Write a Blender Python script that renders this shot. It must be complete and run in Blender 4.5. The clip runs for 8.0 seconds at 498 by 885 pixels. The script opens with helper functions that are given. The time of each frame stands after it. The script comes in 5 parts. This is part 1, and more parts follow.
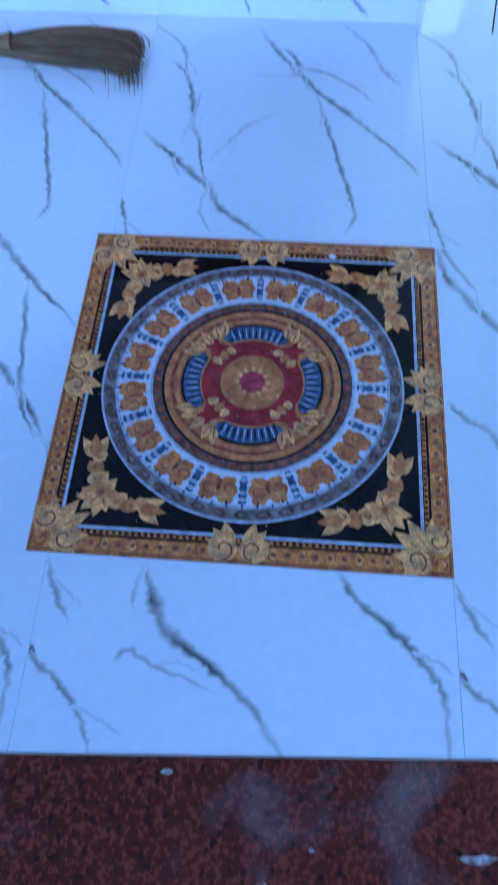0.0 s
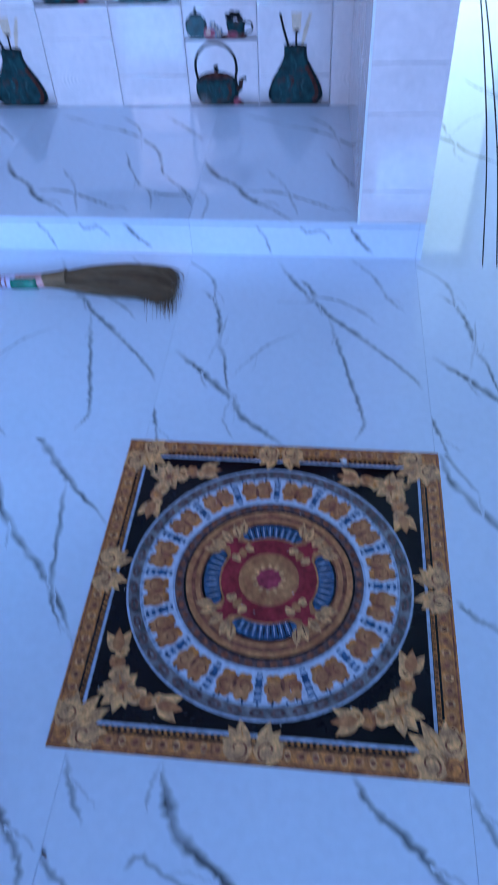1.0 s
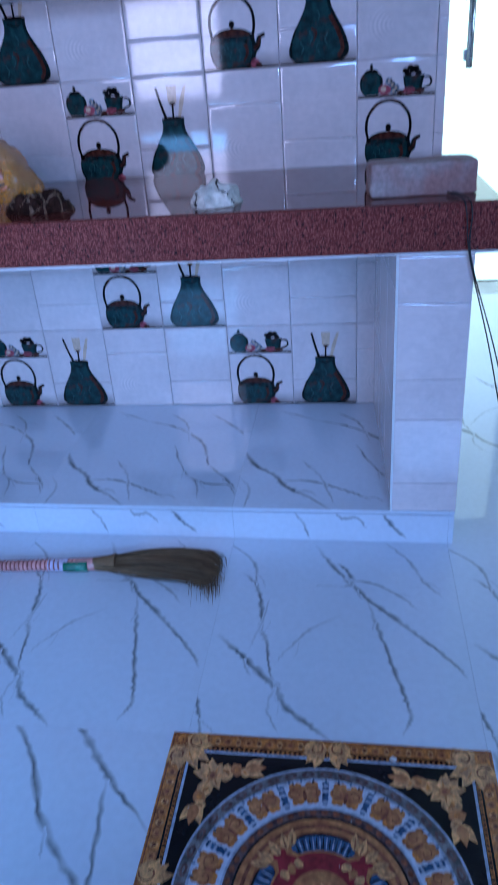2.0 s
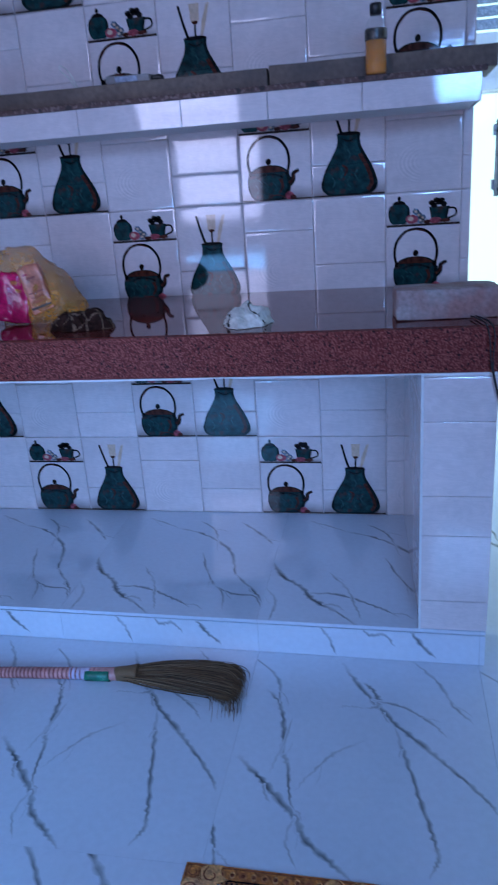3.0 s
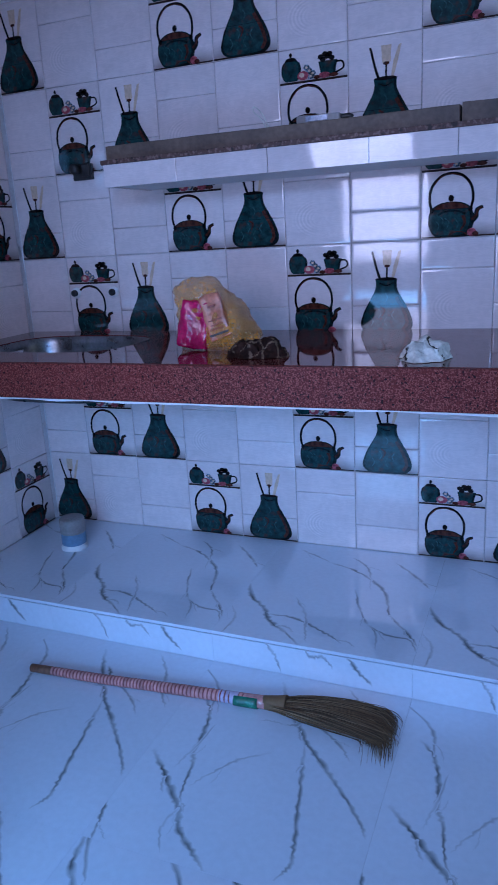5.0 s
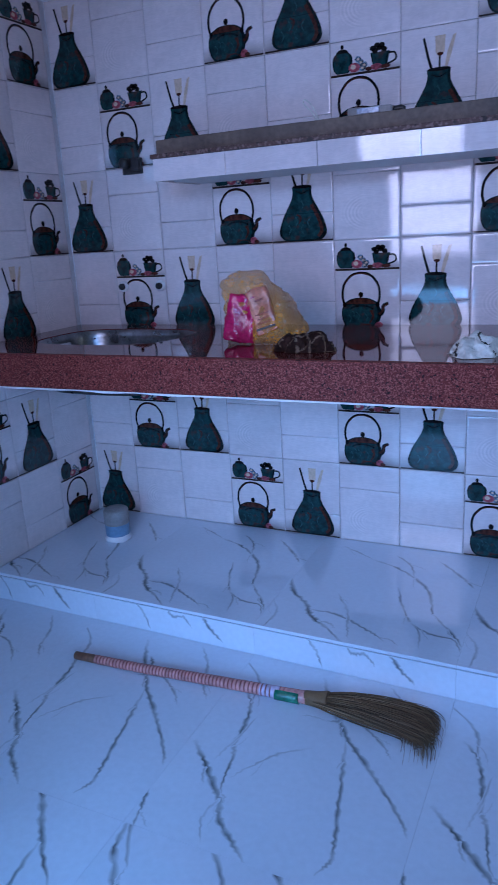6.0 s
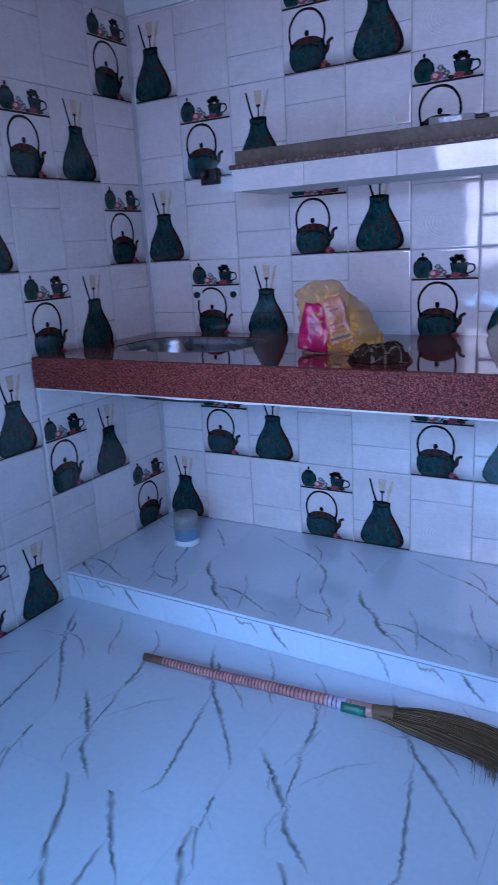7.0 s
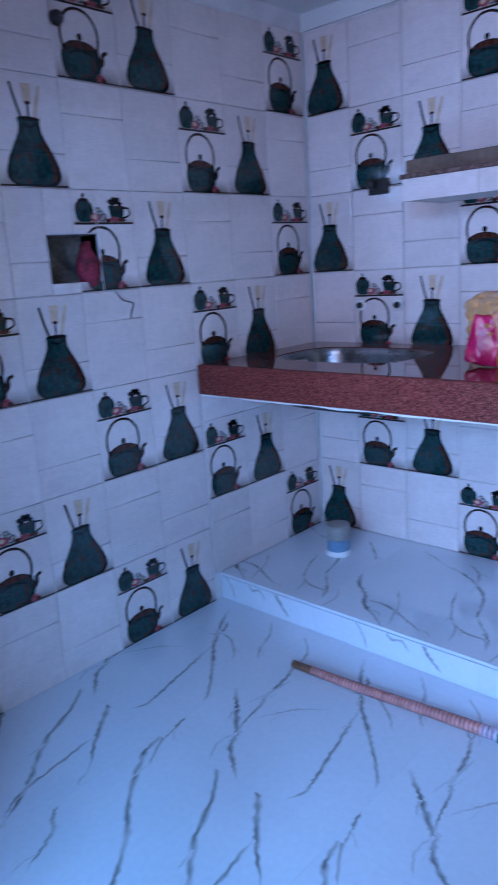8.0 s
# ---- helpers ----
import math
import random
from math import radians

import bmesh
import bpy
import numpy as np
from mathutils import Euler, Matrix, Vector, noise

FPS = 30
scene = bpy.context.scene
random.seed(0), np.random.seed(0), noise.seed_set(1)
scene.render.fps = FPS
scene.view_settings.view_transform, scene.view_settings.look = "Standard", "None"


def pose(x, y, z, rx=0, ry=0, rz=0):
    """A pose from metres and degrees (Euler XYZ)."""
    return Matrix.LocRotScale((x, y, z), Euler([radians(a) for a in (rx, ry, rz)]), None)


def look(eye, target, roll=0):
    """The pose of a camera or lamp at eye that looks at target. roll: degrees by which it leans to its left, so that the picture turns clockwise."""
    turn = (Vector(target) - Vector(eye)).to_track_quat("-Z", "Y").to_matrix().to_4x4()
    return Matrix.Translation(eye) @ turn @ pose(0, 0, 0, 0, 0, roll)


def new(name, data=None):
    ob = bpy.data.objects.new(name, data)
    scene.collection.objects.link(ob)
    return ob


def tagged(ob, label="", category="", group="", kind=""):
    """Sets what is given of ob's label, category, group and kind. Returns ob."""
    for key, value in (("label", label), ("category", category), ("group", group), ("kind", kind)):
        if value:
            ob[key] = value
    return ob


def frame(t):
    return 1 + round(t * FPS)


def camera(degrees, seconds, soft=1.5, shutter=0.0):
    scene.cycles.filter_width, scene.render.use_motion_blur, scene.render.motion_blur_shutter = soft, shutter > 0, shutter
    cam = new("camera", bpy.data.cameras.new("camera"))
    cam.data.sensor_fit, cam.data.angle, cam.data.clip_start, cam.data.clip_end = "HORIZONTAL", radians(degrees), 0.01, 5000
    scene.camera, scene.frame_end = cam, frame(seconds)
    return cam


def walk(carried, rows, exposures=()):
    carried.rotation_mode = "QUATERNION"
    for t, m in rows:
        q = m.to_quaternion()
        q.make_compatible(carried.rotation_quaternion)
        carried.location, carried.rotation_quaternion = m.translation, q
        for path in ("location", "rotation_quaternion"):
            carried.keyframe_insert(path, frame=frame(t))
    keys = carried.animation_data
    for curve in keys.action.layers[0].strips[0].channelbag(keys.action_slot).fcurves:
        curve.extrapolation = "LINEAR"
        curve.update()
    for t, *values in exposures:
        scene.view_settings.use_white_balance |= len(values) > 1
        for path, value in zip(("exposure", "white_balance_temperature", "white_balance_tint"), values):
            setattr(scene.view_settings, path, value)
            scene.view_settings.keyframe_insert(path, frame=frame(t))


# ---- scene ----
cam = camera(38.1, 8.0, soft=1.6, shutter=0.5)
PATH = [
    (0, (1.994, -2.355, 1.027), (1.901, -1.423, -0.74), -2.1),
    (0.5, (2.003, -2.36, 1.068), (1.861, -1.226, -0.573), -2.5),
    (1, (2.017, -2.372, 1.12), (1.824, -1.047, -0.367), -3.9),
    (1.5, (1.998, -2.376, 1.190), (1.746, -0.792, -0.010), -4.8),
    (1.7, (1.982, -2.386, 1.208), (1.714, -0.722, 0.126), -4.7),
    (2.8, (2.022, -2.388, 1.249), (1.68, -0.549, 0.542), -4.1),
    (3, (2.018, -2.392, 1.255), (1.636, -0.549, 0.584), -4.1),
    (3.5, (2.004, -2.406, 1.257), (1.505, -0.566, 0.657), -4.2),
    (4, (1.973, -2.408, 1.244), (1.381, -0.584, 0.67), -3.6),
    (4.5, (1.949, -2.41, 1.24), (1.269, -0.613, 0.684), -3.4),
    (5.8, (1.925, -2.418, 1.232), (1.105, -0.678, 0.683), -3.3),
    (6, (1.921, -2.419, 1.234), (1.078, -0.692, 0.682), -3.3),
    (6.5, (1.909, -2.43, 1.235), (0.973, -0.747, 0.695), -3.3),
    (7, (1.903, -2.435, 1.242), (0.902, -0.785, 0.718), -3.3),
    (7.5, (1.887, -2.446, 1.246), (0.744, -0.877, 0.762), -3.5),
    (8, (1.879, -2.456, 1.25), (0.548, -1.042, 0.773), -3.8),
]
EXPOSURES = [(0.0, 0.22, 6250, 3), (0.5, 0.14, 6250, 4), (1.0, -0.12, 6500, 10), (1.5, -0.34, 6500, 10), (3.0, -0.84, 6500, 10), (4.5, -0.76, 6500, 10), (6.0, -0.62, 6580, 10), (7.0, -0.52, 6680, 10), (8.0, -0.22, 6750, 10)]
walk(cam, [(t, look(eye, target, roll)) for t, eye, target, roll in PATH], EXPOSURES)


# ---- world and light ----
world = bpy.data.worlds.new("sky")
scene.world = world
world.use_nodes = True
wn = world.node_tree.nodes
sky = wn.new("ShaderNodeTexSky")
sky.sky_type = "NISHITA"
sky.sun_disc = False
sky.sun_elevation, sky.sun_rotation = radians(50), radians(120)
world.node_tree.links.new(sky.outputs[0], wn["Background"].inputs[0])
wn["Background"].inputs[1].default_value = 0.12


def area(name, eye, target, w, h, power, color, spread):
    d = bpy.data.lights.new(name, "AREA")
    d.shape, d.size, d.size_y, d.energy, d.color = "RECTANGLE", w, h, power, color
    d.spread = radians(spread)
    ob = new(name, d)
    ob.matrix_world = look(eye, target)
    return ob


area("daylight_door_upper", (0.965, -2.41, 1.47), (1.25, -1.2, 1.25), 0.60, 0.84, 10.5, (0.56, 0.60, 1.0), 112)
area("daylight_door_lower", (0.965, -2.41, 0.47), (0.88, -0.9, 0.40), 0.60, 0.74, 12.5, (0.15, 0.44, 1.0), 110)
# unseen lamp added to brighten the next room's wall and floor
area("hall_fill_light", (4.36, 0.75, 1.6), (3.0, 1.5, 1.2), 1.2, 1.5, 48, (0.36, 0.60, 1.0), 110)
# two added lamps out of view: blue for floor and riser, pink for upper walls
area("rear_blue_fill", (2.85, -4.98, 2.05), (1.9, -1.2, 0.3), 0.9, 0.5, 39, (0.17, 0.42, 1.0), 90)
area("rear_pink_fill", (3.55, -4.98, 0.70), (1.6, -1.5, 1.9), 0.9, 1.1, 7.4, (1.0, 0.48, 0.74), 180)



# ---- materials ----
def material(name, color, rough=0.5, metal=0.0, scale=8.0, vary=0.12, fine=120.0, bump=0.15, coat=0.0, tint=None,
             island=0.0, alpha=1.0, transmission=0.0, bump_scale=None):
    """Principled surface with two scales of colour variation and a fine relief."""
    m = bpy.data.materials.new(name)
    m.use_nodes = True
    nt = m.node_tree
    n, l = nt.nodes, nt.links
    p = n["Principled BSDF"]
    tc = n.new("ShaderNodeTexCoord")
    a = n.new("ShaderNodeTexNoise")
    a.inputs["Scale"].default_value, a.inputs["Detail"].default_value = scale, 4
    b = n.new("ShaderNodeTexNoise")
    b.inputs["Scale"].default_value, b.inputs["Detail"].default_value = fine, 3
    for x in (a, b):
        l.new(tc.outputs["Object"], x.inputs["Vector"])
    mix = n.new("ShaderNodeMix")
    mix.data_type = "RGBA"
    dark = [c * (1 - vary * 2.2) for c in color] if tint is None else tint
    mix.inputs[6].default_value = (*dark, 1)
    mix.inputs[7].default_value = (*color, 1)
    r = n.new("ShaderNodeMapRange")
    r.inputs[1].default_value, r.inputs[2].default_value = 0.35, 0.62
    l.new(a.outputs[0], r.inputs[0])
    l.new(r.outputs[0], mix.inputs[0])
    hsv = n.new("ShaderNodeHueSaturation")
    l.new(mix.outputs[2], hsv.inputs["Color"])
    r2 = n.new("ShaderNodeMapRange")
    r2.inputs[1].default_value, r2.inputs[2].default_value = 0.3, 0.7
    r2.inputs[3].default_value, r2.inputs[4].default_value = 1 - vary, 1 + vary
    l.new(b.outputs[0], r2.inputs[0])
    l.new(r2.outputs[0], hsv.inputs["Value"])
    l.new(hsv.outputs[0], p.inputs["Base Color"])
    if island:
        geo = n.new("ShaderNodeNewGeometry")
        tone = n.new("ShaderNodeHueSaturation")
        r3 = n.new("ShaderNodeMapRange")
        r3.inputs[3].default_value, r3.inputs[4].default_value = 1 - island, 1 + island
        l.new(geo.outputs["Random Per Island"], r3.inputs[0])
        l.new(r3.outputs[0], tone.inputs["Value"])
        l.new(hsv.outputs[0], tone.inputs["Color"])
        l.new(tone.outputs[0], p.inputs["Base Color"])
    rr = n.new("ShaderNodeMapRange")
    rr.inputs[3].default_value, rr.inputs[4].default_value = max(0.02, rough * 0.8), min(1, rough * 1.25)
    l.new(a.outputs[0], rr.inputs[0])
    l.new(rr.outputs[0], p.inputs["Roughness"])
    p.inputs["Metallic"].default_value = metal
    p.inputs["Coat Weight"].default_value = coat
    p.inputs["Coat Roughness"].default_value = 0.05
    p.inputs["Alpha"].default_value = alpha
    p.inputs["Transmission Weight"].default_value = transmission
    if bump:
        bp = n.new("ShaderNodeBump")
        bp.inputs["Strength"].default_value, bp.inputs["Distance"].default_value = bump, 0.002
        if bump_scale:
            c = n.new("ShaderNodeTexNoise")
            c.inputs["Scale"].default_value = bump_scale
            l.new(tc.outputs["Object"], c.inputs["Vector"])
            l.new(c.outputs[0], bp.inputs["Height"])
        else:
            l.new(b.outputs[0], bp.inputs["Height"])
        l.new(bp.outputs[0], p.inputs["Normal"])
    return m


def marble():
    """Polished white tile; the attribute 'vein' carries the grey print."""
    m = material("marble", (0.71, 0.78, 0.87), 0.04, scale=2.2, vary=0.03, fine=60, bump=0.0)
    n, l = m.node_tree.nodes, m.node_tree.links
    p = n["Principled BSDF"]
    src = p.inputs["Base Color"].links[0].from_socket
    at = n.new("ShaderNodeAttribute")
    at.attribute_name = "vein"
    tc = n.new("ShaderNodeTexCoord")
    ns = n.new("ShaderNodeTexNoise")
    ns.inputs["Scale"].default_value, ns.inputs["Detail"].default_value = 15, 4
    l.new(tc.outputs["Object"], ns.inputs["Vector"])
    r = n.new("ShaderNodeMapRange")
    r.inputs[1].default_value, r.inputs[2].default_value = 0.34, 0.60
    r.inputs[3].default_value, r.inputs[4].default_value = 0.42, 1.0
    l.new(ns.outputs[0], r.inputs[0])
    mul = n.new("ShaderNodeMath")
    mul.operation = "MULTIPLY"
    l.new(at.outputs["Fac"], mul.inputs[0])
    l.new(r.outputs[0], mul.inputs[1])
    mix = n.new("ShaderNodeMix")
    mix.data_type = "RGBA"
    l.new(mul.outputs[0], mix.inputs[0])
    l.new(src, mix.inputs[6])
    mix.inputs[7].default_value = (0.06, 0.075, 0.08, 1)
    l.new(mix.outputs[2], p.inputs["Base Color"])
    p.inputs["Specular IOR Level"].default_value = 0.75
    return m


def wall_glaze():
    """Glossy white wall tile with a faint embossed timber grain and slight waviness."""
    m = material("wall_glaze", (0.82, 0.705, 0.69), 0.04, scale=6, vary=0.04, fine=40, bump=0.0)
    n, l = m.node_tree.nodes, m.node_tree.links
    p = n["Principled BSDF"]
    p.inputs["Specular IOR Level"].default_value = 0.75
    tc = n.new("ShaderNodeTexCoord")
    oi = n.new("ShaderNodeObjectInfo")
    add = n.new("ShaderNodeVectorMath")
    add.operation = "ADD"
    sc = n.new("ShaderNodeVectorMath")
    sc.operation = "SCALE"
    sc.inputs[0].default_value = (3.1, 1.7, 2.3)
    l.new(oi.outputs["Random"], sc.inputs["Scale"])
    l.new(tc.outputs["Object"], add.inputs[0])
    l.new(sc.outputs[0], add.inputs[1])
    mp = n.new("ShaderNodeMapping")
    mp.inputs["Scale"].default_value = (5.0, 5.0, 26.0)
    l.new(add.outputs[0], mp.inputs["Vector"])
    w = n.new("ShaderNodeTexNoise")
    w.inputs["Scale"].default_value, w.inputs["Detail"].default_value, w.inputs["Distortion"].default_value = 1.6, 3, 1.4
    l.new(mp.outputs[0], w.inputs["Vector"])
    ring = n.new("ShaderNodeMath")
    ring.operation = "SINE"
    mul = n.new("ShaderNodeMath")
    mul.operation = "MULTIPLY"
    mul.inputs[1].default_value = 38
    l.new(w.outputs[0], mul.inputs[0])
    l.new(mul.outputs[0], ring.inputs[0])
    bp = n.new("ShaderNodeBump")
    bp.inputs["Strength"].default_value, bp.inputs["Distance"].default_value = 0.02, 0.0006
    l.new(ring.outputs[0], bp.inputs["Height"])
    l.new(bp.outputs[0], p.inputs["Normal"])
    src = p.inputs["Base Color"].links[0].from_socket
    hs = n.new("ShaderNodeHueSaturation")
    mr = n.new("ShaderNodeMapRange")
    mr.inputs[1].default_value, mr.inputs[2].default_value = -1, 1
    mr.inputs[3].default_value, mr.inputs[4].default_value = 0.955, 1.015
    l.new(ring.outputs[0], mr.inputs[0])
    l.new(mr.outputs[0], hs.inputs["Value"])
    l.new(src, hs.inputs["Color"])
    tone = n.new("ShaderNodeHueSaturation")
    pick = n.new("ShaderNodeMapRange")
    pick.inputs[3].default_value, pick.inputs[4].default_value = 0.94, 1.05
    l.new(oi.outputs["Random"], pick.inputs[0])
    l.new(pick.outputs[0], tone.inputs["Value"])
    l.new(hs.outputs[0], tone.inputs["Color"])
    l.new(tone.outputs[0], p.inputs["Base Color"])
    return m


def granite(name, a, b, c, rough, scale=190, dust=0.0, relief=0.25):
    m = material(name, a, rough, scale=5, vary=0.10, bump=relief, bump_scale=scale)
    n, l = m.node_tree.nodes, m.node_tree.links
    p = n["Principled BSDF"]
    src = p.inputs["Base Color"].links[0].from_socket
    tc = n.new("ShaderNodeTexCoord")
    for k, (col, s, lo, hi) in enumerate(((b, scale, 0.50, 0.60), (c, scale * 0.55, 0.60, 0.66))):
        v = n.new("ShaderNodeTexNoise")
        v.inputs["Scale"].default_value, v.inputs["Detail"].default_value = s, 2
        l.new(tc.outputs["Object"], v.inputs["Vector"])
        r = n.new("ShaderNodeMapRange")
        r.inputs[1].default_value, r.inputs[2].default_value = lo, hi
        l.new(v.outputs[0], r.inputs[0])
        mix = n.new("ShaderNodeMix")
        mix.data_type = "RGBA"
        l.new(r.outputs[0], mix.inputs[0])
        l.new(src, mix.inputs[6])
        mix.inputs[7].default_value = (*col, 1)
        src = mix.outputs[2]
    if dust:
        v = n.new("ShaderNodeTexNoise")
        v.inputs["Scale"].default_value, v.inputs["Detail"].default_value = 7, 6
        l.new(tc.outputs["Object"], v.inputs["Vector"])
        r = n.new("ShaderNodeMapRange")
        r.inputs[1].default_value, r.inputs[2].default_value, r.inputs[4].default_value = 0.54, 0.74, dust
        l.new(v.outputs[0], r.inputs[0])
        mix = n.new("ShaderNodeMix")
        mix.data_type = "RGBA"
        l.new(r.outputs[0], mix.inputs[0])
        l.new(src, mix.inputs[6])
        mix.inputs[7].default_value = (0.34, 0.31, 0.32, 1)
        src = mix.outputs[2]
    l.new(src, p.inputs["Base Color"])
    return m


MARBLE = marble()
GLAZE = wall_glaze()
GRANITE_TOP = granite("granite_polished", (0.13, 0.022, 0.018), (0.24, 0.055, 0.046), (0.04, 0.012, 0.012), 0.035, relief=0.0)
GRANITE_EDGE = granite("granite_edge", (0.15, 0.020, 0.016), (0.33, 0.085, 0.068), (0.022, 0.004, 0.004), 0.55, 270)
GRANITE_EDGE.node_tree.nodes["Principled BSDF"].inputs["Specular IOR Level"].default_value = 0.2
GRANITE_SILL = granite("granite_sill", (0.085, 0.016, 0.010), (0.19, 0.040, 0.027), (0.03, 0.008, 0.006), 0.34, 150, 0.30)
GRANITE_SILL.node_tree.nodes["Principled BSDF"].inputs["Specular IOR Level"].default_value = 0.25
PLASTER = material("plaster", (0.70, 0.70, 0.72), 0.8, scale=3, vary=0.05, bump=0.3)
SMEAR = material("paint_smear", (0.40, 0.36, 0.36), 0.7, scale=60, vary=0.3, bump=0.3)
PAINT = material("white_paint", (0.80, 0.80, 0.80), 0.6, scale=3, vary=0.03, bump=0.1)
GROUT = material("grout", (0.78, 0.77, 0.78), 0.8, scale=10, vary=0.08)


def patina(name, base, deep, rust):
    """Printed bronze glaze: teal, nearly black hollows and rusty wear in patches."""
    m = material(name, base, 0.05, scale=40, vary=0.2, fine=190, bump=0, tint=deep)
    n, l = m.node_tree.nodes, m.node_tree.links
    p = n["Principled BSDF"]
    src = p.inputs["Base Color"].links[0].from_socket
    tc = n.new("ShaderNodeTexCoord")
    v = n.new("ShaderNodeTexNoise")
    v.inputs["Scale"].default_value, v.inputs["Detail"].default_value = 34, 4
    l.new(tc.outputs["Object"], v.inputs["Vector"])
    r = n.new("ShaderNodeMapRange")
    r.inputs[1].default_value, r.inputs[2].default_value, r.inputs[4].default_value = 0.55, 0.68, 0.75
    l.new(v.outputs[0], r.inputs[0])
    mix = n.new("ShaderNodeMix")
    mix.data_type = "RGBA"
    l.new(r.outputs[0], mix.inputs[0])
    l.new(src, mix.inputs[6])
    mix.inputs[7].default_value = (*rust, 1)
    l.new(mix.outputs[2], p.inputs["Base Color"])
    p.inputs["Specular IOR Level"].default_value = 0.4
    return m


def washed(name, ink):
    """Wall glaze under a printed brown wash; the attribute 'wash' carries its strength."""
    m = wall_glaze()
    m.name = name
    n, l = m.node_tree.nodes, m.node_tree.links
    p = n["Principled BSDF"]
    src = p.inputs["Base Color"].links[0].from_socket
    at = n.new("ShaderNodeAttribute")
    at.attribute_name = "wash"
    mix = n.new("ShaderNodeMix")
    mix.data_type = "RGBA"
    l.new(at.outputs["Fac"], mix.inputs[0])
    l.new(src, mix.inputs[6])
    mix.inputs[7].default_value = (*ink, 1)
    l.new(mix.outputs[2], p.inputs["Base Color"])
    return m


def cathedral():
    """Wall glaze with the nested arcs of a flat-sawn board printed beside its left rim."""
    m = wall_glaze()
    m.name = "wall_glaze_arcs"
    n, l = m.node_tree.nodes, m.node_tree.links
    p = n["Principled BSDF"]
    src = p.inputs["Base Color"].links[0].from_socket
    tc = n.new("ShaderNodeTexCoord")
    mp = n.new("ShaderNodeMapping")
    mp.inputs["Location"].default_value = (-0.125, 0.0, -0.085)
    l.new(tc.outputs["Object"], mp.inputs["Vector"])
    sc = n.new("ShaderNodeVectorMath")
    sc.operation = "MULTIPLY"
    sc.inputs[1].default_value = (1.0, 0.0, 1.5)
    l.new(mp.outputs[0], sc.inputs[0])
    ln = n.new("ShaderNodeVectorMath")
    ln.operation = "LENGTH"
    l.new(sc.outputs[0], ln.inputs[0])
    mul = n.new("ShaderNodeMath")
    mul.operation = "MULTIPLY"
    mul.inputs[1].default_value = 520
    l.new(ln.outputs["Value"], mul.inputs[0])
    wave = n.new("ShaderNodeMath")
    wave.operation = "SINE"
    l.new(mul.outputs[0], wave.inputs[0])
    sep = n.new("ShaderNodeSeparateXYZ")
    l.new(mp.outputs[0], sep.inputs[0])
    mask = n.new("ShaderNodeMapRange")
    mask.inputs[1].default_value, mask.inputs[2].default_value = -0.015, -0.045
    l.new(sep.outputs["X"], mask.inputs[0])
    rim = n.new("ShaderNodeMapRange")
    rim.inputs[1].default_value, rim.inputs[2].default_value = 0.105, 0.075
    l.new(ln.outputs["Value"], rim.inputs[0])
    a = n.new("ShaderNodeMath")
    a.operation = "MULTIPLY"
    l.new(mask.outputs[0], a.inputs[0])
    l.new(rim.outputs[0], a.inputs[1])
    b = n.new("ShaderNodeMath")
    b.operation = "MULTIPLY"
    l.new(a.outputs[0], b.inputs[0])
    l.new(wave.outputs[0], b.inputs[1])
    val = n.new("ShaderNodeMapRange")
    val.inputs[1].default_value, val.inputs[2].default_value = -1, 1
    val.inputs[3].default_value, val.inputs[4].default_value = 0.92, 1.08
    l.new(b.outputs[0], val.inputs[0])
    hs = n.new("ShaderNodeHueSaturation")
    l.new(val.outputs[0], hs.inputs["Value"])
    l.new(src, hs.inputs["Color"])
    l.new(hs.outputs[0], p.inputs["Base Color"])
    return m


TEAL = patina("print_teal", (0.010, 0.056, 0.057), (0.004, 0.022, 0.023), (0.065, 0.028, 0.022))
TEAL_DARK = material("print_teal_dark", (0.004, 0.020, 0.021), 0.05, scale=40, vary=0.25, bump=0, tint=(0.002, 0.005, 0.006))
TEAL_LIGHT = material("print_teal_light", (0.026, 0.105, 0.108), 0.05, scale=60, vary=0.25, bump=0)
GRAIN = cathedral()
COPPER = material("print_copper", (0.085, 0.024, 0.016), 0.04, scale=60, vary=0.25, bump=0)
SHELFPRINT = material("print_shelf", (0.055, 0.030, 0.022), 0.04, scale=18, vary=0.3, bump=0, tint=(0.010, 0.006, 0.006))
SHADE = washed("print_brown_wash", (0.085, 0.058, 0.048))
ROSE = material("print_rose", (0.50, 0.10, 0.13), 0.05, scale=90, vary=0.3, bump=0)
LEAFPRINT = material("print_blue_leaf", (0.22, 0.30, 0.38), 0.05, scale=120, vary=0.4, bump=0)
CREAM = material("print_cream", (0.72, 0.52, 0.38), 0.05, scale=50, vary=0.08, bump=0)
BLACK = material("print_black", (0.005, 0.004, 0.005), 0.04, scale=40, vary=0.2, bump=0)


for m in (TEAL_DARK, BLACK, COPPER, SHELFPRINT):
    m.node_tree.nodes["Principled BSDF"].inputs["Specular IOR Level"].default_value = 0.32


# ---- mesh helpers ----
def mesh_of(bm, name, *mats):
    me = bpy.data.meshes.new(name)
    bm.normal_update()
    bm.to_mesh(me)
    bm.free()
    for m in mats:
        me.materials.append(m)
    return me


def part(name, bm, mat, parent=None, label=""):
    """Links a bmesh as one mesh object under a thing or a part."""
    mats = mat if isinstance(mat, (list, tuple)) else [mat]
    ob = new(name, mesh_of(bm, name, *mats))
    if parent:
        ob.parent = parent
    if label:
        tagged(ob, label)
    return ob


